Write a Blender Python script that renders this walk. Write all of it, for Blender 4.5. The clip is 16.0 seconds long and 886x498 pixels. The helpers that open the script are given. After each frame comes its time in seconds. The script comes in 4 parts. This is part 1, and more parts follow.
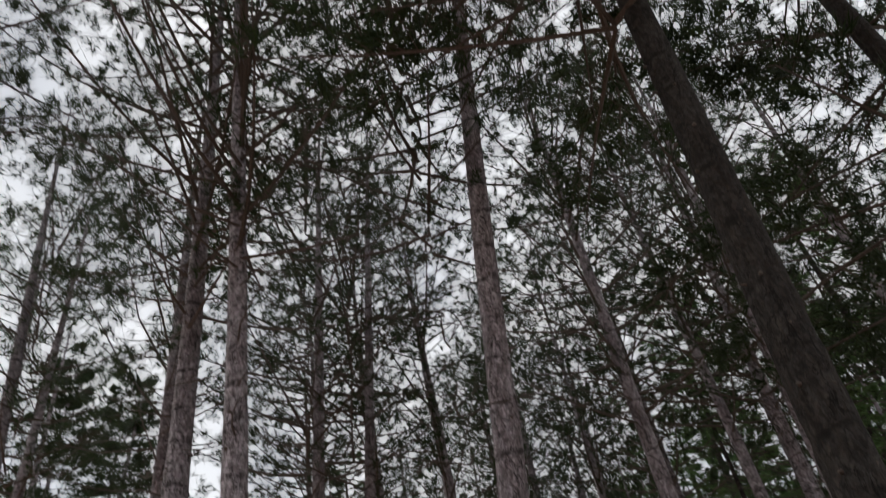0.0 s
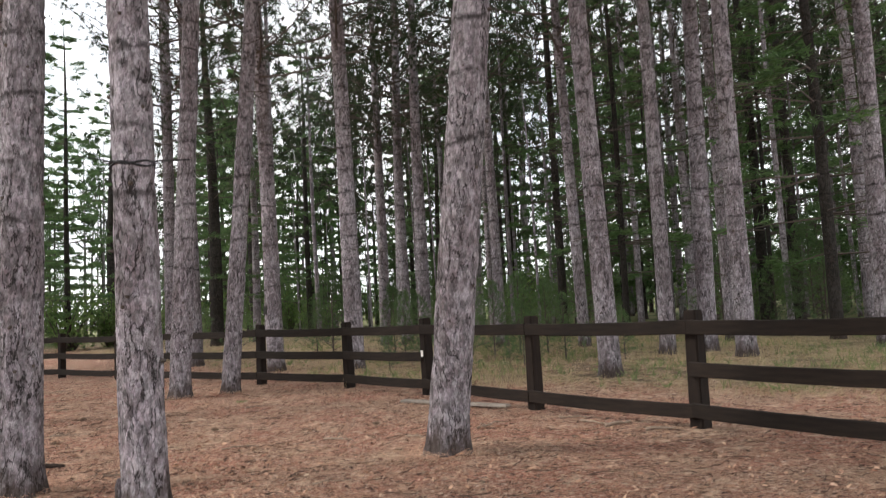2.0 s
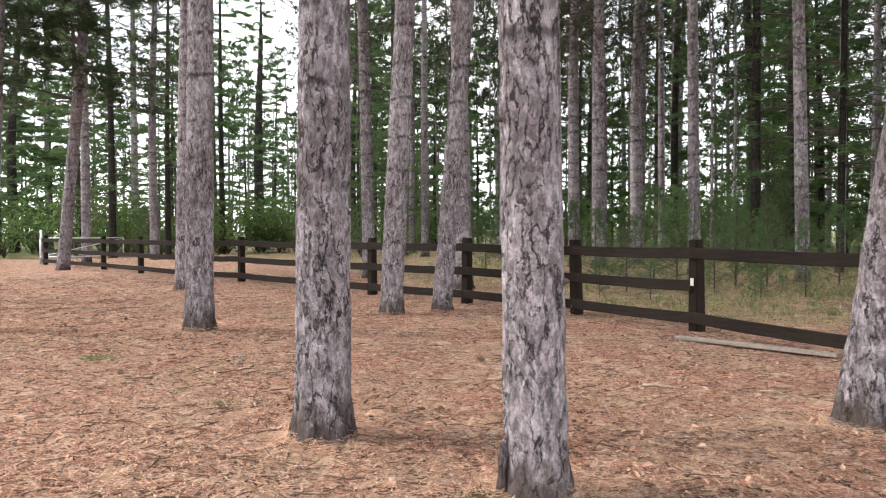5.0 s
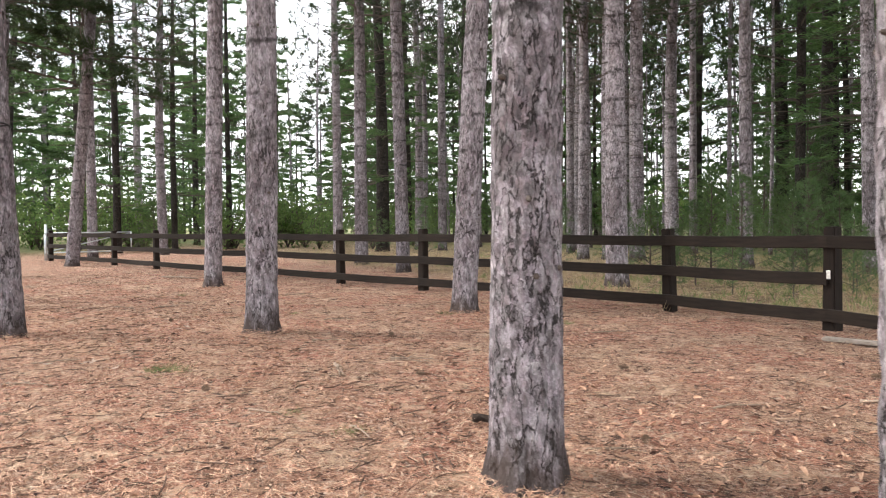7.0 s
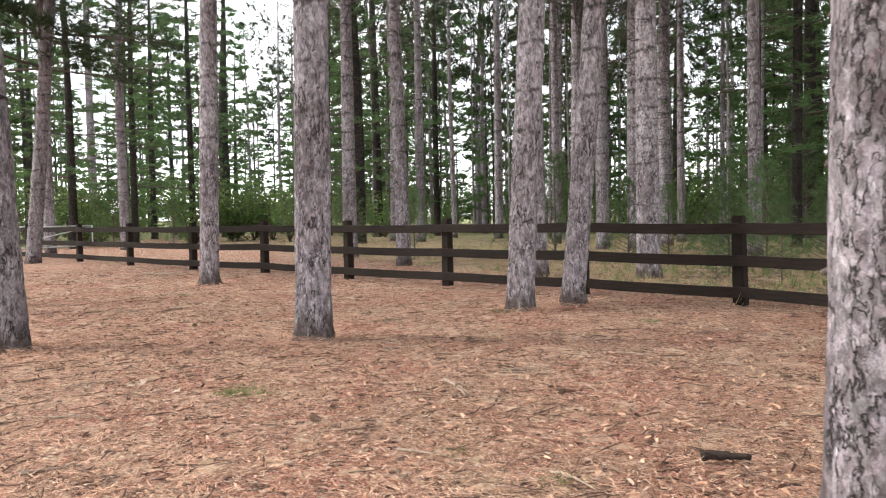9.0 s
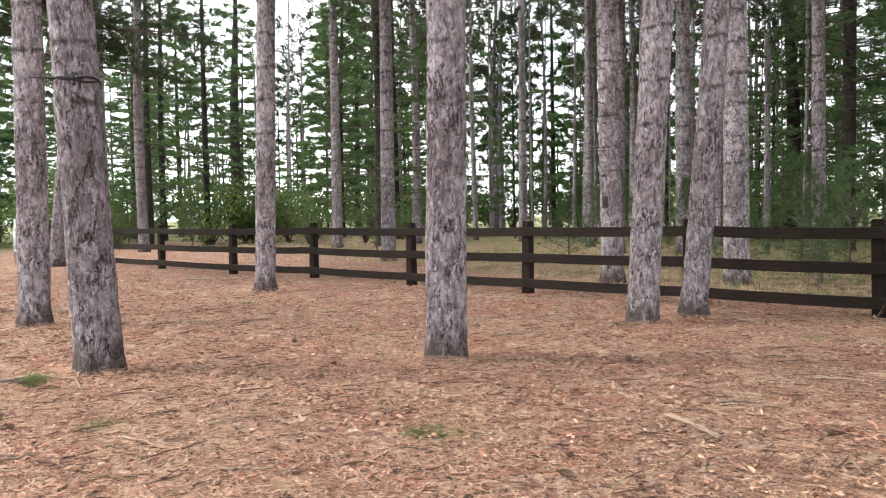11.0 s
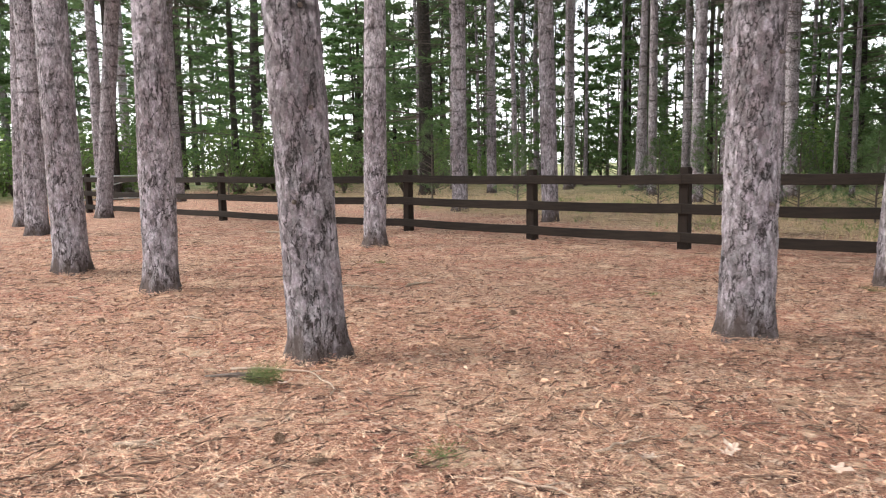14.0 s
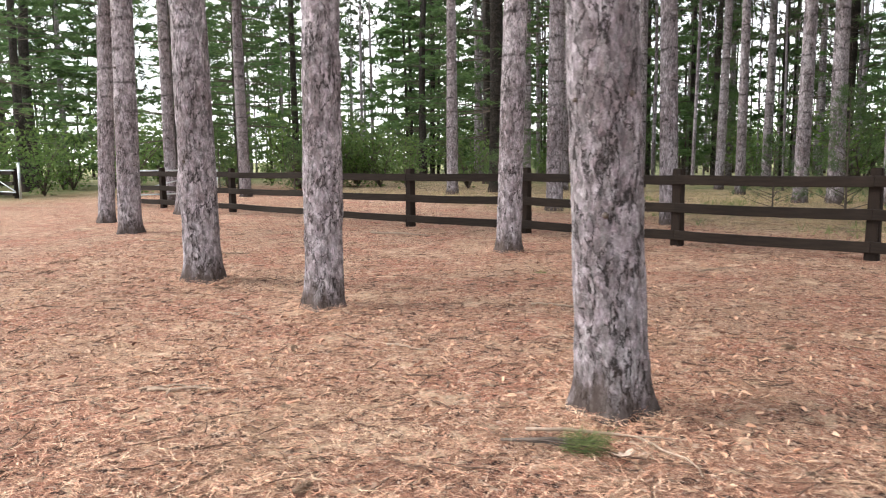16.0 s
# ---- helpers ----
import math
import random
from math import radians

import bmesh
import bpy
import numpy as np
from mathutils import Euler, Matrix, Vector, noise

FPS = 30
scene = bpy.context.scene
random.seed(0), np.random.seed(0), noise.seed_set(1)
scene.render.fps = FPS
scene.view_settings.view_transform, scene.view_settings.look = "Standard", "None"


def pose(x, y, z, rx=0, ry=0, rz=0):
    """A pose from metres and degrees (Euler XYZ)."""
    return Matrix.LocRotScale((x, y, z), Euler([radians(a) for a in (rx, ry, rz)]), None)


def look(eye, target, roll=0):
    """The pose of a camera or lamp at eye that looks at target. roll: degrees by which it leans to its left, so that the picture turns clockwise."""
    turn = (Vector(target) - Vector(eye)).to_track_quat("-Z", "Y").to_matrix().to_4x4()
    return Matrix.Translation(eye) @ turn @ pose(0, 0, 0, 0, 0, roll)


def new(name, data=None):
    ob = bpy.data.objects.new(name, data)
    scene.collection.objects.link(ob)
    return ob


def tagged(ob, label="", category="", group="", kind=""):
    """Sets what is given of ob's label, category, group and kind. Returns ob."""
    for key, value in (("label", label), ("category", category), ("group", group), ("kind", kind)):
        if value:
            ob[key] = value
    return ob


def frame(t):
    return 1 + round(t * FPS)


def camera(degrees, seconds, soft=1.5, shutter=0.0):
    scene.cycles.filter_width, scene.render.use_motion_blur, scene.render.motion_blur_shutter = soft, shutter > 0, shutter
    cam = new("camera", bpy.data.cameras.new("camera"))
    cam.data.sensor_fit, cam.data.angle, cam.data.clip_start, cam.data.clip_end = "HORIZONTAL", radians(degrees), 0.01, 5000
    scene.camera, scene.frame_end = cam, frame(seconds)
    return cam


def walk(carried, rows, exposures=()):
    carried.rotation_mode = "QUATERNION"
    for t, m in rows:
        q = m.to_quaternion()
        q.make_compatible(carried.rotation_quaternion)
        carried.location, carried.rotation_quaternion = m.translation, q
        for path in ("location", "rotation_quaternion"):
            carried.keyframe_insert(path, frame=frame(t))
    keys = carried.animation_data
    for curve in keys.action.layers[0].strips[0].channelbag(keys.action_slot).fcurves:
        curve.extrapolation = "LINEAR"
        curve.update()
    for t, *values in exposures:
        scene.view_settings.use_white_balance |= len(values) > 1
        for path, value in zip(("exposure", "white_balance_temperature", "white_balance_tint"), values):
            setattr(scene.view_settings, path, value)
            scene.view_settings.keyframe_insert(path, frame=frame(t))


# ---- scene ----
cam = camera(63.0, 16.0, soft=1.1, shutter=0.25)
PATH = [
    (0, (9.867, -5.251, 1.778), (9.405, -3.785, 3.057), -11.4),
    (0.5, (9.468, -4.917, 1.678), (9.081, -3.238, 2.693), -10.7),
    (1, (9.07, -4.586, 1.526), (8.765, -2.72, 2.176), -7.8),
    (1.5, (8.71, -4.288, 1.417), (8.424, -2.346, 1.797), -5.2),
    (2, (8.364, -4.031, 1.374), (8.018, -2.068, 1.533), -3.1),
    (2.5, (8.043, -3.769, 1.311), (7.691, -1.801, 1.364), -1.7),
    (3, (7.668, -3.538, 1.317), (7.277, -1.577, 1.335), -0.7),
    (3.5, (7.249, -3.334, 1.341), (6.794, -1.387, 1.342), -0.1),
    (4, (6.808, -3.123, 1.352), (6.278, -1.194, 1.339), 0.0),
    (4.5, (6.379, -2.979, 1.361), (5.787, -1.068, 1.33), -0.2),
    (5, (5.996, -2.8, 1.353), (5.339, -0.912, 1.301), -0.3),
    (7.5, (3.97, -1.948, 1.273), (3.351, -0.047, 1.201), -0.8),
    (8, (3.511, -1.829, 1.294), (2.95, 0.089, 1.212), -1.0),
    (8.5, (3.147, -1.629, 1.265), (2.627, 0.3, 1.171), -1.2),
    (11, (1.183, -0.918, 1.296), (0.691, 1.018, 1.207), -0.9),
    (11.5, (0.762, -0.779, 1.296), (0.248, 1.151, 1.191), -0.9),
    (12, (0.385, -0.627, 1.299), (-0.141, 1.297, 1.15), -1.1),
    (12.5, (-0.007, -0.519, 1.283), (-0.568, 1.393, 1.108), -1.0),
    (13, (-0.426, -0.339, 1.289), (-0.93, 1.584, 1.063), -0.9),
    (13.5, (-0.852, -0.228, 1.307), (-1.348, 1.696, 1.082), -0.7),
    (14, (-1.286, -0.076, 1.302), (-1.769, 1.851, 1.07), -1.0),
    (14.5, (-1.741, 0.088, 1.342), (-2.262, 2.005, 1.105), -1.5),
    (15, (-2.163, 0.233, 1.345), (-2.687, 2.149, 1.113), -1.4),
    (15.5, (-2.621, 0.403, 1.353), (-3.172, 2.31, 1.107), -1.3),
    (16, (-3.118, 0.523, 1.364), (-3.682, 2.426, 1.119), -0.6),
]

# ---- world and light ----
EXPOSURES = [(0, -1.3), (0.5, -1.3), (1, -0.95), (1.5, -0.6), (2, -0.25), (2.5, 0.05), (3, 0.2), (16, 0.3)]
walk(cam, [(t, look(eye, target, roll)) for t, eye, target, roll in PATH], EXPOSURES)

SUN_AZIMUTH, SUN_HEIGHT = radians(-100), radians(42)


def build_world():
    world = bpy.data.worlds.new("overcast_sky")
    scene.world = world
    world.use_nodes = True
    n, link = world.node_tree.nodes, world.node_tree.links
    n.clear()
    out, back, sky = n.new("ShaderNodeOutputWorld"), n.new("ShaderNodeBackground"), n.new("ShaderNodeTexSky")
    sky.sky_type, sky.sun_disc, sky.sun_elevation, sky.sun_rotation = "NISHITA", False, SUN_HEIGHT, -SUN_AZIMUTH
    coord, cloud, ramp, mix = n.new("ShaderNodeTexCoord"), n.new("ShaderNodeTexNoise"), n.new("ShaderNodeMapRange"), n.new("ShaderNodeMix")
    cloud.inputs["Scale"].default_value, cloud.inputs["Detail"].default_value = 2.6, 5.0
    ramp.inputs[1].default_value, ramp.inputs[2].default_value = 0.32, 0.6
    ramp.inputs[3].default_value, ramp.inputs[4].default_value = 0.62, 1.0
    mix.data_type = "RGBA"
    mix.inputs[7].default_value = (9.0, 9.1, 9.3, 1)
    link.new(coord.outputs["Generated"], cloud.inputs["Vector"])
    link.new(cloud.outputs[0], ramp.inputs[0])
    link.new(ramp.outputs[0], mix.inputs[0])
    link.new(sky.outputs[0], mix.inputs[6])
    link.new(mix.outputs[2], back.inputs[0])
    back.inputs[1].default_value = 0.29
    link.new(back.outputs[0], out.inputs[0])
    lamp = bpy.data.lights.new("sun", "SUN")
    lamp.energy, lamp.angle, lamp.color = 4.8, radians(16), (1.0, 0.94, 0.86)
    sun = new("sun", lamp)
    way = Vector((math.sin(SUN_AZIMUTH) * math.cos(SUN_HEIGHT), math.cos(SUN_AZIMUTH) * math.cos(SUN_HEIGHT), math.sin(SUN_HEIGHT)))
    sun.matrix_world = look(way * 60, (0, 0, 0))


build_world()

# ---- materials ----


class Nodes:
    """A material under construction."""

    def __init__(self, name, roughness=0.9):
        self.material = bpy.data.materials.new(name)
        self.material.use_nodes = True
        self.tree = self.material.node_tree
        self.shader = self.tree.nodes["Principled BSDF"]
        self.shader.inputs["Roughness"].default_value = roughness
        self.shader.inputs["Specular IOR Level"].default_value = 0.25

    def put(self, value, socket):
        if hasattr(value, "is_linked"):
            self.tree.links.new(value, socket)
        else:
            socket.default_value = value

    def node(self, kind):
        return self.tree.nodes.new("ShaderNode" + kind)

    def coords(self, output="Object"):
        return self.node("TexCoord").outputs[output]

    def random(self):
        return self.node("ObjectInfo").outputs["Random"]

    def island(self):
        return self.node("NewGeometry").outputs["Random Per Island"]

    def scaled(self, vector, x, y, z):
        m = self.node("Mapping")
        self.put(vector, m.inputs[0])
        m.inputs[3].default_value = (x, y, z)
        return m.outputs[0]

    def noise(self, vector, scale, detail=4.0, rough=0.55, warp=0.0):
        m = self.node("TexNoise")
        self.put(vector, m.inputs["Vector"])
        for key, v in (("Scale", scale), ("Detail", detail), ("Roughness", rough), ("Distortion", warp)):
            m.inputs[key].default_value = v
        return m.outputs[0]

    def cells(self, vector, scale, feature="DISTANCE_TO_EDGE", output="Distance"):
        m = self.node("TexVoronoi")
        m.feature = feature
        self.put(vector, m.inputs["Vector"])
        m.inputs["Scale"].default_value = scale
        return m.outputs[output]

    def spread(self, value, a, b, c=0.0, d=1.0):
        m = self.node("MapRange")
        self.put(value, m.inputs[0])
        for i, v in enumerate((a, b, c, d)):
            m.inputs[i + 1].default_value = v
        return m.outputs[0]

    def math(self, how, a, b=0.0):
        m = self.node("Math")
        m.operation = how
        self.put(a, m.inputs[0])
        self.put(b, m.inputs[1])
        return m.outputs[0]

    def mix(self, factor, a, b):
        m = self.node("Mix")
        m.data_type = "RGBA"
        self.put(factor, m.inputs[0])
        for v, s in ((a, m.inputs[6]), (b, m.inputs[7])):
            self.put((*v, 1) if isinstance(v, tuple) else v, s)
        return m.outputs[2]

    def tinted(self, colour, value, hue=0.5, saturation=1.0):
        m = self.node("HueSaturation")
        self.put(colour, m.inputs["Color"])
        self.put(value, m.inputs["Value"])
        self.put(hue, m.inputs["Hue"])
        self.put(saturation, m.inputs["Saturation"])
        return m.outputs[0]

    def warped(self, vector, scale, amount):
        m = self.node("TexNoise")
        self.put(vector, m.inputs["Vector"])
        m.inputs["Scale"].default_value = scale
        a, b = self.node("VectorMath"), self.node("VectorMath")
        a.operation, b.operation = "SCALE", "ADD"
        self.put(m.outputs[1], a.inputs[0])
        a.inputs["Scale"].default_value = amount
        self.put(vector, b.inputs[0])
        self.put(a.outputs[0], b.inputs[1])
        return b.outputs[0]

    def bump(self, height, strength, distance):
        m = self.node("Bump")
        self.put(height, m.inputs["Height"])
        m.inputs["Strength"].default_value, m.inputs["Distance"].default_value = strength, distance
        self.put(m.outputs[0], self.shader.inputs["Normal"])

    def done(self, colour, roughness=None):
        self.put((*colour, 1) if isinstance(colour, tuple) else colour, self.shader.inputs["Base Color"])
        if roughness is not None:
            self.put(roughness, self.shader.inputs["Roughness"])
        return self.material


def bark_material(name, plate, pale, fissure, size=1.0):
    """Jigsaw plates with dark branching cracks, flakes within the plates, knots in whorls and a foot darkened below a
    ragged edge.
    """
    n = Nodes(name, 0.95)
    c = n.coords()
    bent = n.warped(n.warped(c, 5.0, 0.05), 30.0, 0.02)
    worn = n.noise(n.scaled(c, 1, 1, 0.45), 6.0, 5.0, 0.65)

    def crack(scale, tall, soft, shift):
        v = n.scaled(bent, 1, 1, tall)
        away = n.math("ABSOLUTE", n.math("SUBTRACT", n.noise(v, scale * size, 4.0, 0.58), 0.5))
        return n.spread(n.math("SUBTRACT", away, n.spread(worn, 0.36, 0.68, -0.012 + shift, 0.018 + shift)), 0.0, soft)

    deep = crack(12.0, 0.30, 0.020, 0.000)
    branch = crack(25.0, 0.40, 0.030, -0.004)
    short = n.scaled(n.warped(bent, 40.0, 0.022), 1, 1, 0.5)
    flakes = n.math("SUBTRACT", n.cells(short, 40.0 * size), n.spread(n.noise(c, 13.0, 4.0, 0.6), 0.42, 0.68, -0.07, 0.04))
    fine = n.math("MULTIPLY", n.spread(branch, 0, 1, 0.45, 1.0), n.spread(flakes, -0.015, 0.04, 0.3, 1.0))
    plates = n.noise(n.scaled(bent, 1, 1, 0.34), 11.0 * size, 3.0)
    shade = n.node("SeparateXYZ")
    n.put(n.cells(short, 40.0 * size, "F1", "Color"), shade.inputs[0])
    grain = n.noise(n.scaled(c, 1, 1, 0.6), 95.0, 6.0, 0.78)
    broad = n.noise(n.scaled(c, 1, 1, 0.4), 1.9, 4.0)
    blotch = n.noise(n.scaled(n.warped(c, 10.0, 0.06), 1, 1, 0.6), 12.0, 6.0, 0.72)
    tone = n.mix(n.spread(n.math("ADD", n.math("MULTIPLY", broad, 0.35), n.math("MULTIPLY", blotch, 0.65)), 0.43, 0.57), plate, pale)
    tone = n.tinted(tone, n.spread(shade.outputs[0], 0, 1, 0.60, 1.25), n.spread(shade.outputs[1], 0, 1, 0.488, 0.512), n.spread(shade.outputs[2], 0, 1, 0.7, 1.5))
    tone = n.tinted(tone, n.spread(grain, 0.25, 0.75, 0.62, 1.36), 0.5, n.spread(broad, 0.3, 0.7, 1.25, 0.8))
    streak = n.noise(n.scaled(n.warped(c, 20.0, 0.02), 1, 1, 0.22), 34.0, 6.0, 0.72)
    tone = n.mix(n.math("MULTIPLY", n.spread(streak, 0.53, 0.62), 0.62), tone, tuple(v * 0.42 for v in plate))
    scuff = n.noise(n.scaled(n.warped(c, 25.0, 0.03), 1, 1, 0.8), 42.0, 5.0, 0.7)
    tone = n.mix(n.math("MULTIPLY", n.spread(scuff, 0.56, 0.66), 0.45), tone, tuple(v * 0.5 for v in plate))
    opened = n.math("MULTIPLY", n.spread(deep, 0, 1, 0.07, 1.0), n.spread(fine, 0, 1, 0.25, 1.0))
    tone = n.mix(opened, fissure, tone)
    sep = n.node("SeparateXYZ")
    n.put(c, sep.inputs[0])
    ring = n.math("FRACT", n.math("ADD", n.math("MULTIPLY", sep.outputs[2], 1.75), n.math("MULTIPLY", n.noise(c, 1.2, 2.0), 0.9)))
    ring = n.spread(n.math("ABSOLUTE", n.math("SUBTRACT", ring, 0.5)), 0.085, 0.02)
    knot = n.math("MULTIPLY", ring, n.spread(n.noise(c, 11.0, 3.0), 0.42, 0.56, 0.0, 0.8))
    knot = n.math("MULTIPLY", knot, n.spread(sep.outputs[2], 1.6, 2.4))
    tone = n.mix(knot, tone, fissure)
    # Darker brown towards the foot, with a ragged upper edge.
    foot_edge = n.math("ADD", sep.outputs[2], n.math("MULTIPLY", n.noise(n.scaled(c, 1, 1, 0.35), 9.0, 5.0, 0.7), 0.75))
    tone = n.mix(n.math("MULTIPLY", n.spread(foot_edge, 0.70, 0.48), 0.85), tone, (0.055, 0.038, 0.030))
    tone = n.tinted(tone, n.spread(n.random(), 0, 1, 0.82, 1.12))
    rise = n.math("ADD", n.math("MULTIPLY", n.math("ADD", deep, n.spread(plates, 0.3, 0.7, 0.0, 0.5)), 0.6), n.math("ADD", n.math("MULTIPLY", n.math("ADD", fine, shade.outputs[0]), 0.22), n.math("MULTIPLY", grain, 0.25)))
    n.bump(rise, 1.0, 0.022)
    return n.done(tone)


def needle_material(name, dark, light, shine=0.45):
    n = Nodes(name, shine)
    tone = n.mix(n.island(), dark, light)
    tone = n.tinted(tone, n.spread(n.random(), 0, 1, 0.8, 1.2), n.spread(n.noise(n.coords(), 0.8), 0.3, 0.7, 0.485, 0.515))
    sheet = n.node("BsdfTranslucent")
    both = n.node("MixShader")
    n.put(tone, sheet.inputs["Color"])
    n.done(tone)
    both.inputs[0].default_value = 0.45
    out = n.tree.nodes["Material Output"]
    n.tree.links.new(n.shader.outputs[0], both.inputs[1])
    n.tree.links.new(sheet.outputs[0], both.inputs[2])
    n.tree.links.new(both.outputs[0], out.inputs[0])
    return n.material


def ground_material():
    n = Nodes("needle_litter", 0.95)
    c = n.coords()
    sep = n.node("SeparateXYZ")
    n.put(c, sep.inputs[0])
    x, y = sep.outputs[0], sep.outputs[1]

    def side(px, py, nx, ny):
        return n.math("ADD", n.math("MULTIPLY", n.math("SUBTRACT", x, px), nx), n.math("MULTIPLY", n.math("SUBTRACT", y, py), ny))

    beyond = n.math("MINIMUM", side(4.2, 8.9, 0.439, 0.898), side(4.2, 8.9, 0.687, 0.727))
    wob = n.noise(c, 0.6, 4.0)
    grassy = n.spread(n.math("ADD", beyond, n.math("MULTIPLY", wob, 3.0)), 1.2, 3.4)
    away = n.math("MULTIPLY", n.math("SUBTRACT", -19.0, x), 1.6)
    lush = n.spread(n.math("ADD", n.math("MAXIMUM", beyond, away), n.math("MULTIPLY", wob, 8.0)), 9.0, 24.0)
    streak = n.noise(n.scaled(n.warped(c, 3.0, 0.5), 1, 4.2, 1), 26.0, 8.0, 0.82, 0.8)
    streak2 = n.noise(n.scaled(n.warped(c, 4.0, 0.6), 4.2, 1, 1), 29.0, 8.0, 0.82, 0.8)
    needle = n.math("MAXIMUM", streak, streak2)
    clump = n.noise(n.warped(c, 6.0, 0.15), 15.0, 9.0, 0.75)
    broad = n.noise(c, 0.9, 5.0, 0.62)
    litter = n.mix(n.spread(broad, 0.40, 0.60), (0.82, 0.37, 0.255), (0.88, 0.62, 0.425))
    litter = n.mix(n.spread(n.noise(c, 130.0, 3.0, 0.8), 0.40, 0.60), n.tinted(litter, 0.72), litter)
    litter = n.mix(n.spread(needle, 0.52, 0.56), (0.23, 0.105, 0.072), litter)
    litter = n.mix(n.spread(clump, 0.42, 0.46), (0.045, 0.020, 0.015), litter)
    litter = n.mix(n.spread(n.noise(c, 60.0, 5.0, 0.75), 0.58, 0.63), litter, (0.80, 0.57, 0.46))
    litter = n.mix(n.math("MULTIPLY", n.spread(n.noise(c, 1.7, 6.0, 0.65), 0.52, 0.68), 0.45), litter, (0.42, 0.28, 0.185))
    straw = n.mix(n.spread(n.noise(c, 3.0, 5.0), 0.35, 0.65), (0.64, 0.48, 0.29), (0.40, 0.33, 0.17))
    straw = n.mix(n.spread(n.math("MINIMUM", needle, n.math("ADD", clump, 0.08)), 0.48, 0.56), (0.11, 0.065, 0.04), straw)
    straw = n.mix(n.math("MULTIPLY", n.spread(n.noise(n.warped(c, 2.0, 0.4), 1.6, 7.0, 0.72), 0.50, 0.60), 0.75), straw, (0.20, 0.17, 0.085))
    meadow = n.mix(n.spread(n.noise(c, 0.25, 5.0), 0.35, 0.65), (0.09, 0.13, 0.045), (0.25, 0.22, 0.11))
    tone = n.mix(n.math("MULTIPLY", grassy, n.spread(wob, 0.3, 0.65, 0.55, 1.0)), litter, straw)
    # Dark dashes: twigs, and the shade between clumps put into the colour.
    dash = n.noise(n.scaled(n.warped(c, 5.0, 0.3), 1, 2.6, 1), 7.0, 7.0, 0.78)
    tone = n.mix(n.spread(dash, 0.585, 0.62), tone, (0.045, 0.023, 0.017))
    matted = n.noise(n.warped(c, 3.0, 0.25), 4.5, 8.0, 0.78)
    tone = n.mix(n.math("MULTIPLY", n.spread(matted, 0.55, 0.66), 0.48), tone, (0.15, 0.072, 0.050))
    tone = n.mix(n.math("MULTIPLY", n.spread(matted, 0.46, 0.38), 0.55), tone, (0.88, 0.66, 0.47))
    soil = n.math("MULTIPLY", grassy, n.spread(n.noise(n.warped(c, 1.5, 0.5), 1.1, 7.0, 0.72), 0.50, 0.60))
    tone = n.mix(n.math("MULTIPLY", soil, 0.7), tone, (0.085, 0.060, 0.040))
    tone = n.mix(n.math("MULTIPLY", n.spread(n.noise(n.warped(c, 8.0, 0.2), 22.0, 5.0, 0.7), 0.575, 0.62), 0.85), tone, (0.80, 0.60, 0.47))
    tone = n.mix(lush, tone, meadow)
    n.bump(n.math("ADD", needle, n.math("MULTIPLY", clump, 1.8)), 1.0, 0.045)
    return n.done(tone)


def plain_material(name, a, b, scale=20.0, stretch=(1, 1, 1), roughness=0.85, metal=0.0, relief=0.3, depth=0.004):
    n = Nodes(name, roughness)
    c = n.scaled(n.coords(), *stretch)
    grain = n.noise(c, scale, 6.0, 0.65)
    broad = n.noise(n.coords(), 2.0, 3.0)
    tone = n.mix(n.spread(grain, 0.3, 0.7), a, b)
    tone = n.tinted(tone, n.spread(n.math("ADD", broad, n.math("MULTIPLY", n.random(), 0.3)), 0.35, 0.95, 0.75, 1.3))
    n.shader.inputs["Metallic"].default_value = metal
    n.bump(grain, relief, depth)
    return n.done(tone)


def flake_material(name, colours, roughness=0.85):
    n = Nodes(name, roughness)
    ramp = n.node("ValToRGB")
    n.put(n.island(), ramp.inputs[0])
    stops = ramp.color_ramp.elements
    while len(stops) < len(colours):
        stops.new(1.0)
    for i, (stop, colour) in enumerate(zip(stops, colours)):
        stop.position, stop.color = i / (len(colours) - 1), (*colour, 1)
    return n.done(ramp.outputs[0])


BARK_RED = bark_material("red_pine_bark", (0.215, 0.190, 0.198), (0.465, 0.424, 0.456), (0.028, 0.024, 0.023))
BARK_DARK = bark_material("white_pine_bark", (0.034, 0.029, 0.026), (0.060, 0.053, 0.048), (0.012, 0.010, 0.009), 0.9)
TWIG = plain_material("dead_twig_bark", (0.055, 0.043, 0.037), (0.13, 0.105, 0.09), 40.0, (1, 1, 1))
# Dark brown bark for the small twigs in the litter.
LITTER_TWIG = plain_material("dark_twig_bark", (0.040, 0.024, 0.018), (0.15, 0.092, 0.066), 40.0)
STICK = plain_material("fallen_stick_bark", (0.16, 0.11, 0.08), (0.34, 0.26, 0.20), 35.0)
PALE_STICK = plain_material("peeled_stick_wood", (0.19, 0.135, 0.10), (0.33, 0.255, 0.20), 35.0)
NEEDLES = needle_material("red_pine_needles", (0.014, 0.024, 0.010), (0.042, 0.064, 0.024))
SOFT_NEEDLES = needle_material("white_pine_needles", (0.045, 0.088, 0.030), (0.135, 0.225, 0.080))
YOUNG_NEEDLES = needle_material("young_pine_needles", (0.050, 0.095, 0.034), (0.140, 0.215, 0.085))
LEAVES = needle_material("bush_leaves", (0.065, 0.125, 0.036), (0.19, 0.28, 0.085), 0.55)
GRASS = needle_material("grass_blades", (0.10, 0.14, 0.05), (0.24, 0.28, 0.12), 0.6)
STRAW = flake_material("dry_grass", [(0.34, 0.25, 0.13), (0.48, 0.37, 0.21), (0.56, 0.45, 0.28), (0.24, 0.23, 0.10)])
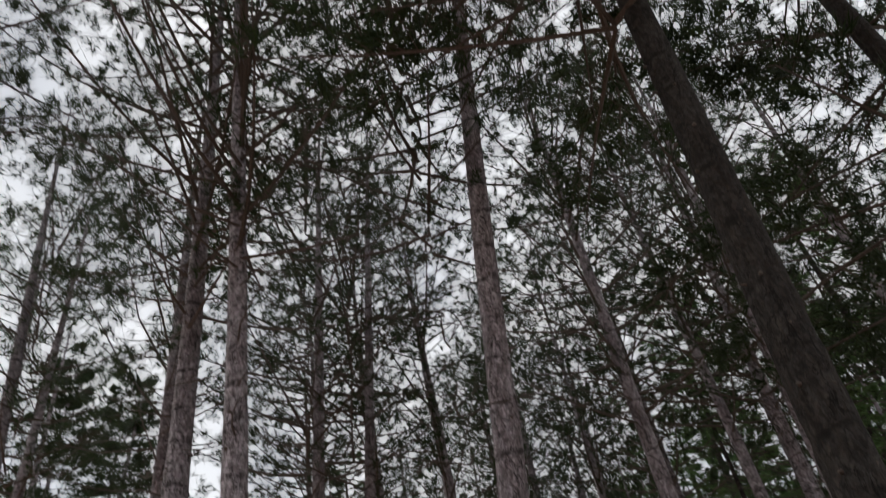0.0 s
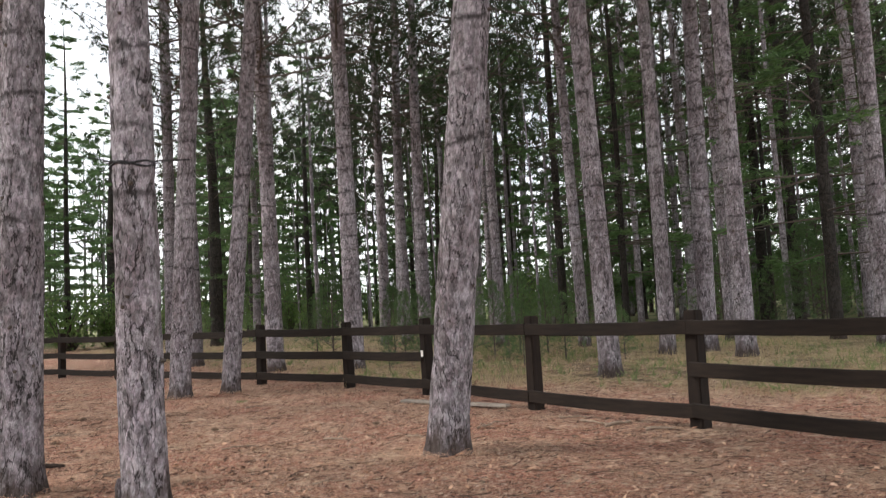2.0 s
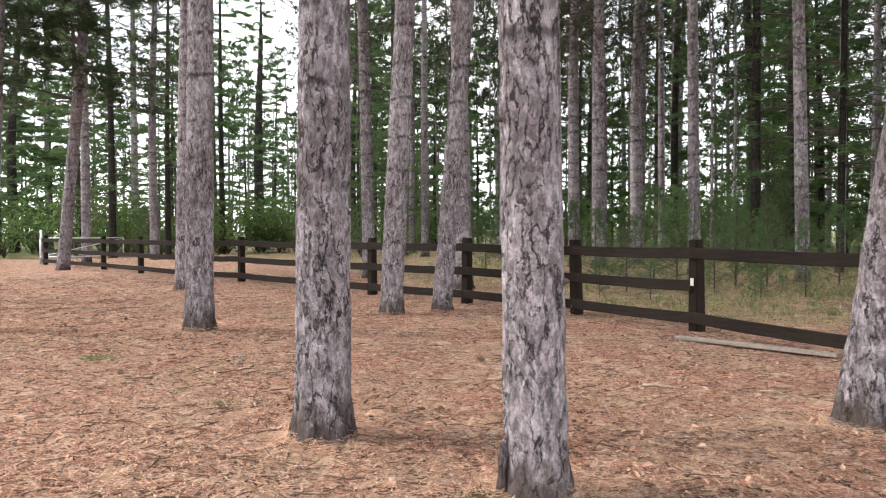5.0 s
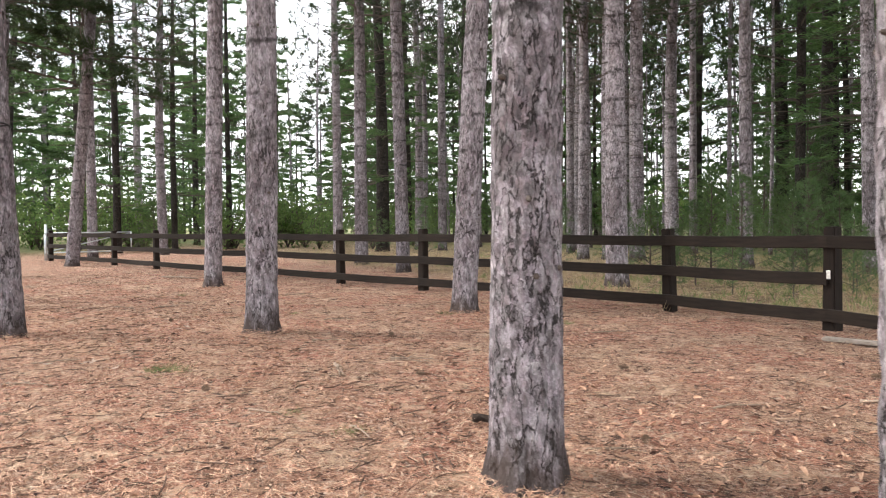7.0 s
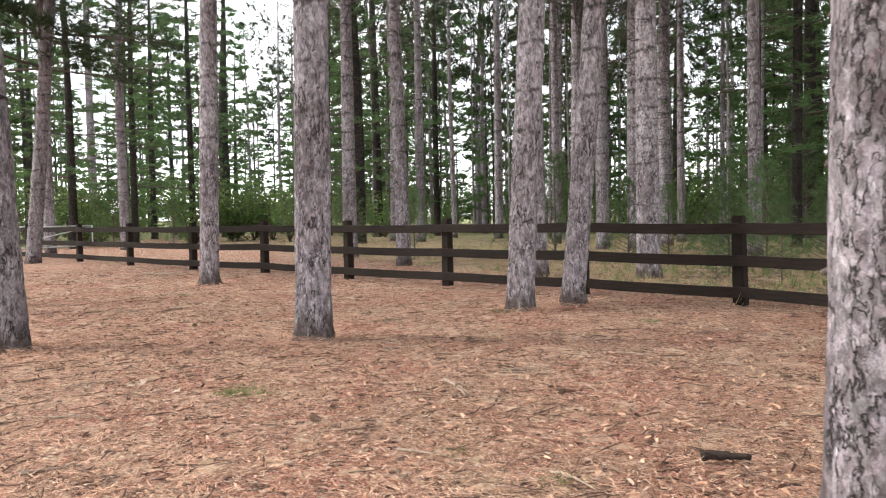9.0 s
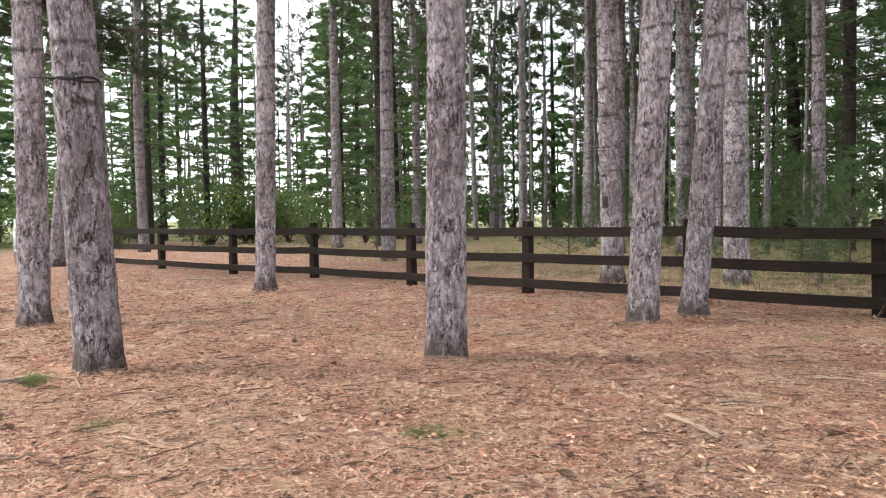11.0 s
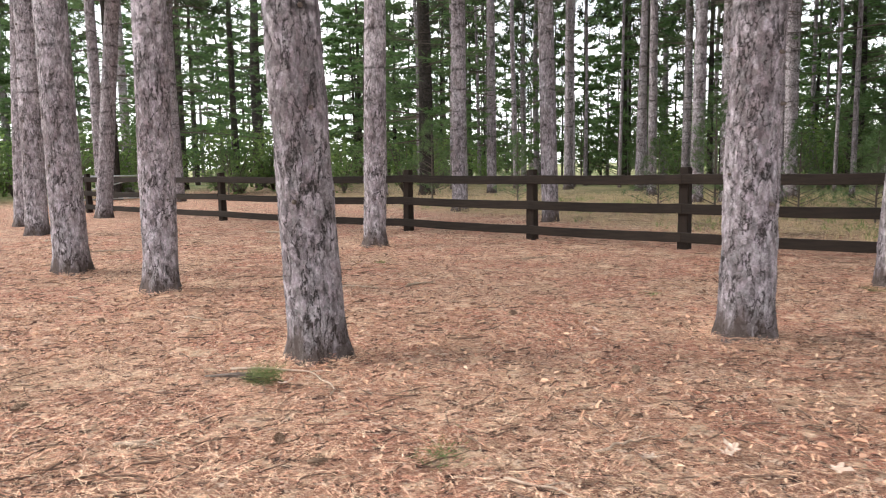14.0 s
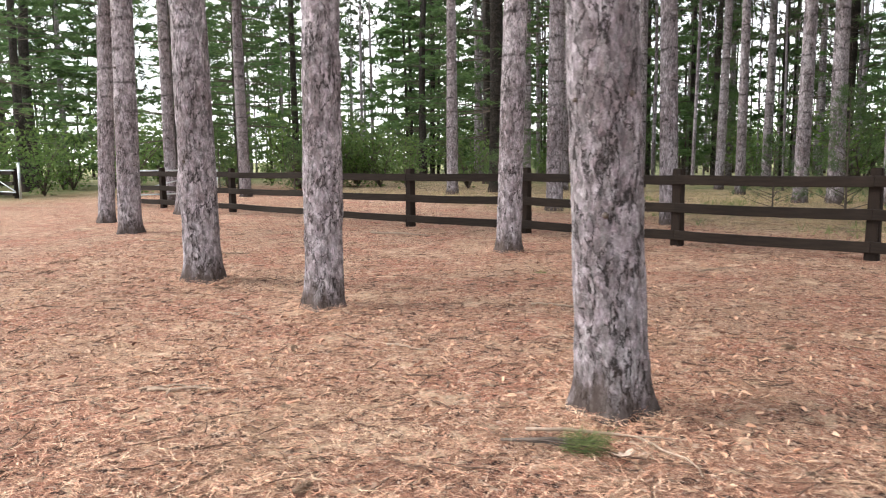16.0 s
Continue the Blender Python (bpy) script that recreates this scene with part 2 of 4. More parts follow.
LITTER = flake_material("fallen_needles", [(0.05, 0.022, 0.016), (0.68, 0.30, 0.20), (0.80, 0.48, 0.33), (0.88, 0.68, 0.49), (0.84, 0.58, 0.40), (0.76, 0.40, 0.275)])
PALE_LEAF = flake_material("bleached_leaves", [(0.42, 0.26, 0.18), (0.54, 0.37, 0.26), (0.62, 0.46, 0.34), (0.48, 0.30, 0.21), (0.34, 0.20, 0.14)])
DEAD_LEAF = flake_material("dead_leaves", [(0.10, 0.048, 0.032), (0.50, 0.29, 0.19), (0.60, 0.41, 0.29), (0.54, 0.33, 0.22), (0.36, 0.18, 0.125), (0.06, 0.032, 0.024)])
GROUND = ground_material()
FENCE_WOOD = plain_material("dark_brown_stained_wood", (0.009, 0.006, 0.005), (0.022, 0.015, 0.011), 26.0, (0.12, 1, 1), 0.9, 0.0, 0.5, 0.004)
POST_WOOD = plain_material("dark_brown_post_wood", (0.009, 0.006, 0.005), (0.022, 0.014, 0.010), 26.0, (1, 1, 0.12), 0.9, 0.0, 0.5, 0.004)
GREY_WOOD = plain_material("weathered_grey_wood", (0.19, 0.155, 0.13), (0.31, 0.27, 0.235), 24.0, (1, 1, 1), 0.9)
STEEL = plain_material("galvanised_steel", (0.42, 0.46, 0.48), (0.58, 0.61, 0.63), 18.0, (1, 1, 1), 0.45, 0.7, 0.1)
STRAP = plain_material("black_strap", (0.010, 0.010, 0.011), (0.028, 0.027, 0.028), 60.0, (1, 1, 1), 0.6)
TAG = plain_material("white_tag", (0.55, 0.54, 0.50), (0.75, 0.74, 0.70), 50.0, (1, 1, 1), 0.6)
DARK_TAG = plain_material("dark_plate", (0.03, 0.03, 0.028), (0.06, 0.055, 0.05), 30.0, (1, 1, 1), 0.7)
BLEACHED = plain_material("bleached_leaf", (0.56, 0.43, 0.35), (0.76, 0.64, 0.55), 45.0, (1, 1, 1), 0.8)
CONE = plain_material("pine_cone_scales", (0.10, 0.065, 0.045), (0.26, 0.18, 0.13), 60.0)
MOSS = plain_material("moss", (0.06, 0.06, 0.025), (0.13, 0.12, 0.05), 70.0)

# ---- building helpers ----


def to_mesh(name, verts, faces, smooth=True):
    mesh = bpy.data.meshes.new(name)
    mesh.from_pydata([tuple(v) for v in verts], [], faces)
    mesh.shade_smooth() if smooth else mesh.shade_flat()
    return mesh


def put_part(name, mesh, material, parent=None, label="", at=None):
    ob = new(name, mesh)
    if material and not mesh.materials:
        mesh.materials.append(material)
    if parent:
        ob.parent = parent
    if at:
        ob.matrix_basis = at
    if label:
        ob["label"] = label
    return ob


def part(name, bm, material, parent, label=""):
    mesh = bpy.data.meshes.new(name)
    bm.to_mesh(mesh)
    bm.free()
    return put_part(name, mesh, material, parent, label)


def tube(path, radii, sides=5, start=0, cap=True):
    """Vertices and faces of a tapering tube along a path."""
    path = np.asarray(path, float)
    ahead = np.gradient(path, axis=0)
    ahead /= np.maximum(np.linalg.norm(ahead, axis=1, keepdims=True), 1e-9)
    ref = np.where(np.abs(ahead[:, 2:]) > 0.9, [[1.0, 0, 0]], [[0, 0, 1.0]])
    u = np.cross(ahead, ref)
    u /= np.linalg.norm(u, axis=1, keepdims=True)
    v = np.cross(ahead, u)
    a = np.linspace(0, 2 * np.pi, sides, endpoint=False)
    ring = np.cos(a)[None, :, None] * u[:, None] + np.sin(a)[None, :, None] * v[:, None]
    verts = (path[:, None] + ring * np.asarray(radii)[:, None, None]).reshape(-1, 3)
    faces = []
    for i in range(len(path) - 1):
        for j in range(sides):
            k = (j + 1) % sides
            faces.append((start + i * sides + j, start + (i + 1) * sides + j, start + (i + 1) * sides + k, start + i * sides + k))
    if cap:
        faces.append(tuple(start + j for j in range(sides)))
        faces.append(tuple(start + (len(path) - 1) * sides + j for j in reversed(range(sides))))
    return verts, faces


class Heap:
    """Collects pieces for one mesh."""

    def __init__(self):
        self.verts, self.faces, self.count = [], [], 0

    def add(self, verts, faces):
        self.verts.append(np.asarray(verts, float))
        self.faces += [tuple(self.count + i for i in f) for f in faces]
        self.count += len(verts)

    def tube(self, path, radii, sides=5):
        v, f = tube(path, radii, sides, self.count)
        self.verts.append(v)
        self.faces += f
        self.count += len(v)

    def mesh(self, name, smooth=True):
        return to_mesh(name, np.concatenate(self.verts), self.faces, smooth)


def triangles(name, corners):
    """A mesh of loose triangles from an array (n, 3, 3)."""
    count = len(corners)
    mesh = bpy.data.meshes.new(name)
    mesh.vertices.add(count * 3)
    mesh.vertices.foreach_set("co", corners.astype(np.float32).ravel())
    mesh.loops.add(count * 3)
    mesh.loops.foreach_set("vertex_index", np.arange(count * 3, dtype=np.int32))
    mesh.polygons.add(count)
    mesh.polygons.foreach_set("loop_start", np.arange(0, count * 3, 3, dtype=np.int32))
    mesh.update(calc_edges=True)
    return mesh


def unit(a):
    return a / np.maximum(np.linalg.norm(a, axis=-1, keepdims=True), 1e-9)


def blades(rng, centres, ways, count, length, width, splay, droop=0.0, rise=1.0):
    """Needle blades that spray from each centre."""
    n = len(centres)
    d = unit((ways[:, None] + rng.normal(0, splay, (n, count, 3)) + np.array([0, 0, -droop])) * [1, 1, rise])
    root = centres[:, None] + rng.normal(0, length * 0.16, (n, count, 3)) * [1, 1, rise]
    size = length * rng.uniform(0.65, 1.15, (n, count, 1))
    across = unit(np.cross(d, rng.normal(0, 1, (n, count, 3)))) * width
    tip = root + d * size
    return np.stack([root - across, root + across, tip], 2).reshape(-1, 3, 3)


# ---- ground ----


def ground_height(x, y):
    p = Vector((x * 0.35, y * 0.35, 0.0))
    return 0.03 * noise.noise(p) + 0.014 * noise.noise(Vector((x * 2.2, y * 2.2, 3.0))) + 0.012 * noise.noise(Vector((x * 5.5, y * 5.5, 9.0)))


def build_ground():
    def axis(a, b, step, far):
        inner = list(np.arange(a, b, step))
        low, high, s = [], [], step
        p, q = a, inner[-1]
        while p > -far or q < far:
            s = min(s * 1.35, 90)
            p, q = p - s, q + s
            low.append(p)
            high.append(q)
        return np.array(low[::-1] + inner + high)

    xs, ys = axis(-13, 12, 0.10, 900), axis(-3, 13, 0.10, 900)
    gx, gy = np.meshgrid(xs, ys)
    verts = [(x, y, ground_height(x, y) if abs(x) < 40 and -20 < y < 50 else 0.0) for x, y in zip(gx.ravel(), gy.ravel())]
    w = len(xs)
    faces = [(j * w + i, j * w + i + 1, (j + 1) * w + i + 1, (j + 1) * w + i) for j in range(len(ys) - 1) for i in range(w - 1)]
    ob = put_part("ground", to_mesh("ground", verts, faces), GROUND)
    tagged(ob, "forest floor of orange-brown pine needles with dry grass", "ground", kind="structure")


build_ground()

# ---- pines ----
random_trunks = np.random.default_rng(11)


def trunk_mesh(name, radius, height, lean, bend, rng, sides=20, fine=False):
    """A tapered trunk with a flared foot, rough plates, and a slow bend; its foot is 6 cm under the ground."""
    if fine:
        levels = np.concatenate([np.arange(-0.06, 4.6, 0.045), np.linspace(4.7, height, 34)])
    else:
        levels = np.concatenate([np.linspace(-0.06, 0.6, 5), np.linspace(1.2, height, 18)])
    a = np.linspace(0, 2 * np.pi, sides, endpoint=False)
    lobes, phase = rng.integers(4, 7), rng.uniform(0, 6)
    seed = Vector((rng.uniform(0, 50), rng.uniform(0, 50), rng.uniform(0, 50)))
    b = rng.normal(0, bend, 4)
    verts = []
    for z in levels:
        u = max(z, 0) / height
        r0 = radius * (1.0 - 0.55 * u - 0.40 * u**3)
        foot = math.exp(-max(z, 0) / 0.13)
        swell = math.exp(-(((z + phase) % 0.57 - 0.28) / 0.05) ** 2) if z > 0.9 else 0.0
        cx = lean[0] * z + b[0] * math.sin(u * 6.0) * z * 0.12 + b[1] * u * u * 2
        cy = lean[1] * z + b[2] * math.sin(u * 5.0 + 1) * z * 0.12 + b[3] * u * u * 2
        for t in a:
            c, s = math.cos(t), math.sin(t)
            r = r0 * (1 + foot * (0.20 + 0.17 * math.cos(lobes * t + phase))) + (0.004 if fine else 0.011) * r0 / 0.18 * swell
            if fine and z < 6:
                p = Vector((c * r0 * 15, s * r0 * 15, z * 3.0)) + seed
                r += 0.008 * (1 - abs(noise.noise(p)) * 3.0) + 0.006 * noise.noise(p * 2.3)
                r += 0.008 * noise.noise(Vector((c * 1.3, s * 1.3, z * 1.4)) + seed)
            verts.append((cx + c * r, cy + s * r, z))
    n = sides
    faces = [(i * n + j, i * n + (j + 1) % n, (i + 1) * n + (j + 1) % n, (i + 1) * n + j) for i in range(len(levels) - 1) for j in range(n)]
    faces.append(tuple((len(levels) - 1) * n + j for j in range(n)))
    return to_mesh(name, verts, faces)


def axis_at(lean, z):
    return np.array([lean[0] * z, lean[1] * z, z])


def stub_mesh(name, radius, height, lean, rng, low, high, every=0.55, longest=0.10):
    """Broken branch stubs in whorls up a bare trunk."""
    heap = Heap()
    z = low + rng.uniform(0, every)
    while z < high:
        turn = rng.uniform(0, 6.28)
        for k in range(rng.integers(2, 5)):
            t, zz = turn + k * 1.6 + rng.normal(0, 0.3), z + rng.normal(0, 0.04)
            r = radius * (1 - 0.55 * zz / height)
            d = np.array([math.cos(t), math.sin(t), rng.uniform(-0.35, 0.15)])
            o = axis_at(lean, zz)
            reach = 0.012 + longest * rng.random() ** 3
            w = rng.uniform(0.008, 0.017)
            heap.tube([o + d * (r * 0.82), o + d * (r + 0.01), o + d * (r + reach)], [w * 1.5, w * 1.15, w * 0.6], 6)
        z += every * rng.uniform(0.7, 1.3)
    return heap.mesh(name)


def crown_meshes(name, rng, low, high, reach, limbs, tufts, count, length, width, style, splay=0.55, plain=False, inner=0.28, rise=1.0):
    """Limbs and needle tufts round an upright axis. style: red, white or young."""
    heap, centres, ways, twigs = Heap(), [], [], []
    for i in range(limbs):
        u = (i + rng.random()) / limbs
        z = low + (high - low) * u
        t = i * 2.4 + rng.normal(0, 0.5)
        if style == "white":
            z = low + round((z - low) / 1.05) * 1.05 + rng.normal(0, 0.05)
        if style == "red":
            size = reach * (0.45 + 0.75 * math.sin(math.pi * min(1, u * 0.8 + 0.22))) * rng.uniform(0.6, 1.15)
            lift, curl = rng.uniform(-0.15, 0.3) + 0.5 * u, 0.3
        elif style == "white":
            size = reach * (1.0 - 0.75 * u) * rng.uniform(0.65, 1.15)
            lift, curl = rng.uniform(-0.1, 0.15) + 0.4 * u, -0.10
        else:
            size = reach * (1.02 - u) * rng.uniform(0.75, 1.1)
            lift, curl = 0.30 + 0.4 * u, 0.1
        if size < 0.08:
            continue
        side = np.array([math.cos(t), math.sin(t), 0.0])
        cross = np.array([-side[1], side[0], 0.0])
        s = np.linspace(0, 1, 5)
        sway = rng.normal(0, 0.12)
        line = side * (s * size)[:, None] + cross * (sway * size * s * s)[:, None]
        line[:, 2] = z + size * (lift * s + curl * s * s)
        thick = 0.008 + 0.008 * size
        heap.tube(line[::2] if plain else line, thick * (1 - 0.8 * (s[::2] if plain else s)), 3 if plain else 4)
        for k in range(tufts):
            p = rng.uniform(inner, 1.0) ** 0.8
            on = side * p * size + cross * sway * size * p * p + np.array([0, 0, z + size * (lift * p + curl * p * p)])
            off = (1.05 - p) * size * 0.55 + 0.10
            hand = rng.choice([-1, 1])
            flat = 0.07 if style == "white" else 0.35
            away = side * rng.uniform(0.2, 1.0) + cross * hand * rng.uniform(0.2, 1.0) + np.array([0, 0, rng.normal(0.1, flat)])
            away = away / np.linalg.norm(away)
            end = on + away * off * rng.uniform(0.3, 1.0)
            centres.append(end)
            ways.append(away * 0.8 + np.array([0, 0, 0.25 if style != "white" else -0.05]))
            w = np.cross(away, [0, 0, 1.0]) * 0.006
            twigs.append(([on - w, on + w, end], [(0, 1, 2)]))
    if style == "red" and not plain:
        for i in range(16):
            z, t, size = rng.uniform(low - 3.5, low + 2), rng.uniform(0, 6.28), rng.uniform(0.5, 1.7)
            s = np.linspace(0, 1, 5)
            line = np.stack([np.cos(t + 0.3 * s) * size * s, np.sin(t + 0.3 * s) * size * s, z + size * rng.uniform(-0.3, 0.25) * s + rng.normal(0, 0.03, 5)], 1)
            heap.tube(line, 0.014 * (1 - 0.75 * s), 4)
            for k in range(3):
                at = line[rng.integers(1, 4)]
                tip = at + rng.normal(0, 0.16, 3)
                heap.add([at + [0, 0, 0.005], at - [0, 0, 0.005], tip], [(0, 1, 2)])
    for v, f in twigs:
        heap.add(v, f)
    limb = heap.mesh(name + "_limbs", False)
    crown = triangles(name + "_crown", blades(rng, np.array(centres), np.array(ways), count, length, width, splay, 0.06 if style == "white" else 0.0, rise))
    return limb, crown


kinds = {}


def make_kinds():
    rng = np.random.default_rng(5)
    kinds["red"] = [crown_meshes("red", rng, 8.0, 21.8, 3.3, 92, 19, 18, 0.17, 0.0095, "red", 0.9) for _ in range(4)]
    kinds["white"] = [crown_meshes("white", rng, 3.8, 20.5, 3.4, 62, 16, 15, 0.25, 0.010, "white", 0.42, rise=0.55) for _ in range(3)]
    kinds["big"] = [crown_meshes("big", rng, 8.2, 22.0, 4.2, 110, 40, 16, 0.24, 0.013, "white", 0.6, False, 0.06)]
    kinds["low"] = [crown_meshes("low", rng, 6.0, 21.5, 4.2, 104, 38, 16, 0.26, 0.014, "white", 0.6, False, 0.1) for _ in range(2)]
    kinds["far_red"] = [crown_meshes("far_red", rng, 8.4, 21.0, 2.6, 60, 9, 12, 0.28, 0.014, "red", 0.9, True) for _ in range(3)]
    kinds["far_white"] = [crown_meshes("far_white", rng, 2.4, 20.0, 3.8, 70, 14, 14, 0.38, 0.018, "white", 0.45, True, rise=0.55) for _ in range(3)]
    kinds["edge_red"] = [crown_meshes("edge_red", rng, 8.5, 20.0, 2.6, 34, 8, 8, 0.45, 0.038, "red", 0.8, True) for _ in range(2)]
    kinds["edge_white"] = [crown_meshes("edge_white", rng, 1.6, 19.0, 4.0, 48, 11, 9, 0.65, 0.06, "white", 0.42, True, rise=0.55) for _ in range(2)]
    kinds["young"] = [crown_meshes("young", rng, 0.2, 3.2, 1.2, 46, 8, 12, 0.18, 0.006, "young", 0.6, True) for _ in range(3)]


make_kinds()
shared_trunks = {
    "red": [trunk_mesh("red_trunk", 0.19, 21.5, (0, 0), 0.05, random_trunks) for _ in range(4)],
    "white": [trunk_mesh("white_trunk", 0.19, 21.0, (0, 0), 0.06, random_trunks) for _ in range(3)],
    "young": [trunk_mesh("young_trunk", 0.032, 3.3, (0, 0), 0.01, random_trunks, 8) for _ in range(2)],
}
for style in ("red", "white"):
    shared_trunks["edge_" + style] = [trunk_mesh("edge_trunk", 0.19, 21.0, (0, 0), 0.06, random_trunks, 7) for _ in range(2)]
shared_stubs = [stub_mesh("stubs", 0.19, 21.5, (0, 0), random_trunks, 1.2, 9.5, 0.6, 0.35) for _ in range(3)]



def dead_branch_mesh(rng, low=2.4, high=9.0, count=46):
    """Bare dead branches, thin and drooping, with side twigs, up the lower trunk."""
    heap = Heap()
    for i in range(count):
        z, t = low + (high - low) * rng.random() ** 0.8, rng.uniform(0, 6.28)
        size = rng.uniform(0.35, 1.5) * (0.6 + 0.05 * z)
        s = np.linspace(0, 1, 4)
        droop = rng.uniform(-0.4, 0.2)
        line = np.stack([np.cos(t + 0.3 * s) * size * s, np.sin(t + 0.3 * s) * size * s, z + size * droop * s * s + rng.normal(0, 0.03, 4)], 1)
        heap.tube(line, 0.011 * (1 - 0.72 * s), 3)
        for k in range(3):
            at = line[rng.integers(1, 4)]
            tip = at + rng.normal(0, 0.2, 3)
            heap.add([at + [0, 0, 0.004], at - [0, 0, 0.004], tip], [(0, 1, 2)])
    return heap.mesh("dead_branches", False)


dead_branches = [dead_branch_mesh(random_trunks) for _ in range(4)]

RED_LABEL = "tall red pine with grey plated bark and a bare trunk"
WHITE_LABEL = "dark-barked white pine with long level green boughs"


def near_pine(x, y, d, lean=(0, 0), style="red", seed=0, label=RED_LABEL, height=22.0):
    rng = np.random.default_rng(100 + seed)
    tree = new("pine_tree")
    tree.location = (x, y, ground_height(x, y))
    tagged(tree, label, "pine tree", "pines")
    bark = BARK_RED if style == "red" else BARK_DARK
    put_part("trunk", trunk_mesh("trunk", d / 2, height, lean, 0.02, rng, 56, True), bark, tree)
    put_part("branch_stub", stub_mesh("branch_stub", d / 2, height, lean, rng, 1.0, 9.5, 0.5, 0.03), TWIG, tree, "dark broken branch stubs")["kind"] = "stuff"
    limb, crown = kinds["low"][seed % 2] if seed in (11, 12, 18) else kinds["big"][0] if style == "white" else kinds["red" if seed in (0, 2, 3, 8, 9, 15, 16, 17) else "far_red"][seed % 3]
    turn = pose(0, 0, 0, 0, 0, rng.uniform(0, 360))
    tilt = Matrix(((1, 0, lean[0], 0), (0, 1, lean[1], 0), (0, 0, 1, 0), (0, 0, 0, 1)))
    put_part("branchwork", limb, TWIG, tree, "", tilt @ turn)["kind"] = "stuff"
    put_part("crown", crown, NEEDLES, tree, "dark green needle tufts", tilt @ turn)
    return tree


def wood_pine(x, y, d, style="red", rng=None, lean=(0, 0), far="", label="", size=1.0, spread=1.0):
    rng = rng or random_trunks
    tree = new("pine_tree")
    tilt = Matrix(((1, 0, lean[0], 0), (0, 1, lean[1], 0), (0, 0, 1, 0), (0, 0, 0, 1)))
    tree.location = (x, y, ground_height(x, y) if -20 < y < 50 and abs(x) < 40 else 0.0)
    tagged(tree, label or (RED_LABEL if style == "red" else WHITE_LABEL), "pine tree", "pines beyond the fence")
    wide = d / 0.38
    bark = BARK_RED if style == "red" else BARK_DARK
    turn = pose(0, 0, 0, 0, 0, rng.uniform(0, 360))
    tall = rng.uniform(0.88, 1.12) * size
    boles = shared_trunks["edge_" + style if far == "edge_" else style]
    put_part("trunk", boles[rng.integers(len(boles))], bark, tree, "", tilt @ turn @ Matrix.Diagonal((wide, wide, tall, 1)))
    if not far and style == "red":
        put_part("branch_stub", shared_stubs[rng.integers(3)], TWIG, tree, "dark broken branch stubs", tilt @ turn @ Matrix.Diagonal((wide, wide, tall, 1)))["kind"] = "stuff"
    if far != "edge_" and style == "red":
        put_part("dead_branch", dead_branches[rng.integers(4)], TWIG, tree, "bare dead side branches", tilt @ pose(0, 0, 0, 0, 0, rng.uniform(0, 360)))["kind"] = "stuff"
    key = far + style
    limb, crown = kinds[key][rng.integers(len(kinds[key]))]
    turn = pose(0, 0, 0, 0, 0, rng.uniform(0, 360))
    put_part("branchwork", limb, TWIG, tree, "", tilt @ turn @ Matrix.Diagonal((tall * spread, tall * spread, tall, 1)))["kind"] = "stuff"
    put_part("crown", crown, NEEDLES if style == "red" else SOFT_NEEDLES, tree, "", tilt @ turn @ Matrix.Diagonal((tall * spread, tall * spread, tall, 1)))
    return tree


# Pines on the near side of the fence: foot, width, lean per metre of height.
NEAR = [
    (3.66, 1.46, 0.36, (0.005, 0.012), "red"),
    (-0.42, 5.45, 0.37, (0.013, 0.004), "red"),
    (5.24, 0.82, 0.31, (-0.02, 0.0), "red"),
    (7.10, 2.78, 0.38, (0.125, -0.06), "red"),
    (-5.22, 11.05, 0.36, (0.026, 0.008), "red"),
    (-3.32, 4.46, 0.385, (-0.045, -0.012), "red"),
    (-6.12, 6.68, 0.36, (0.015, 0.005), "red"),
    (-8.15, 7.70, 0.41, (-0.012, -0.003), "red"),
    (1.36, 7.95, 0.36, (0.049, 0.014), "red"),
    (1.99, 8.62, 0.32, (0.079, 0.023), "red"),
    (-12.9, 12.2, 0.42, (0.02, 0.006), "red"),
    (-15.3, 14.3, 0.36, (0.05, 0.016), "red"),
    (-15.2, 17.0, 0.42, (0.10, 0.028), "red"),
    (10.42, -0.15, 0.37, (0.05, 0.0), "white"),
    (-3.2, -1.8, 0.36, (0.0, 0.0), "red"),
    (2.2, -4.8, 0.35, (0.0, 0.0), "red"),
    (-0.6, -3.9, 0.36, (0.01, 0.0), "red"),
    (1.6, -2.9, 0.35, (0.0, 0.0), "red"),
    (14.2, 3.5, 0.42, (0.0, 0.0), "white"),
]
near_trees = []
for i, (x, y, d, lean, style) in enumerate(NEAR):
    text = {2: "red pine with a black strap tied round its trunk", 3: "leaning red pine with grey plated bark",
            5: "red pine with a black band round its trunk", 13: "large dark white pine with spreading boughs"}.get(i, RED_LABEL)
    near_trees.append(near_pine(x, y, d, lean, style, i, text))

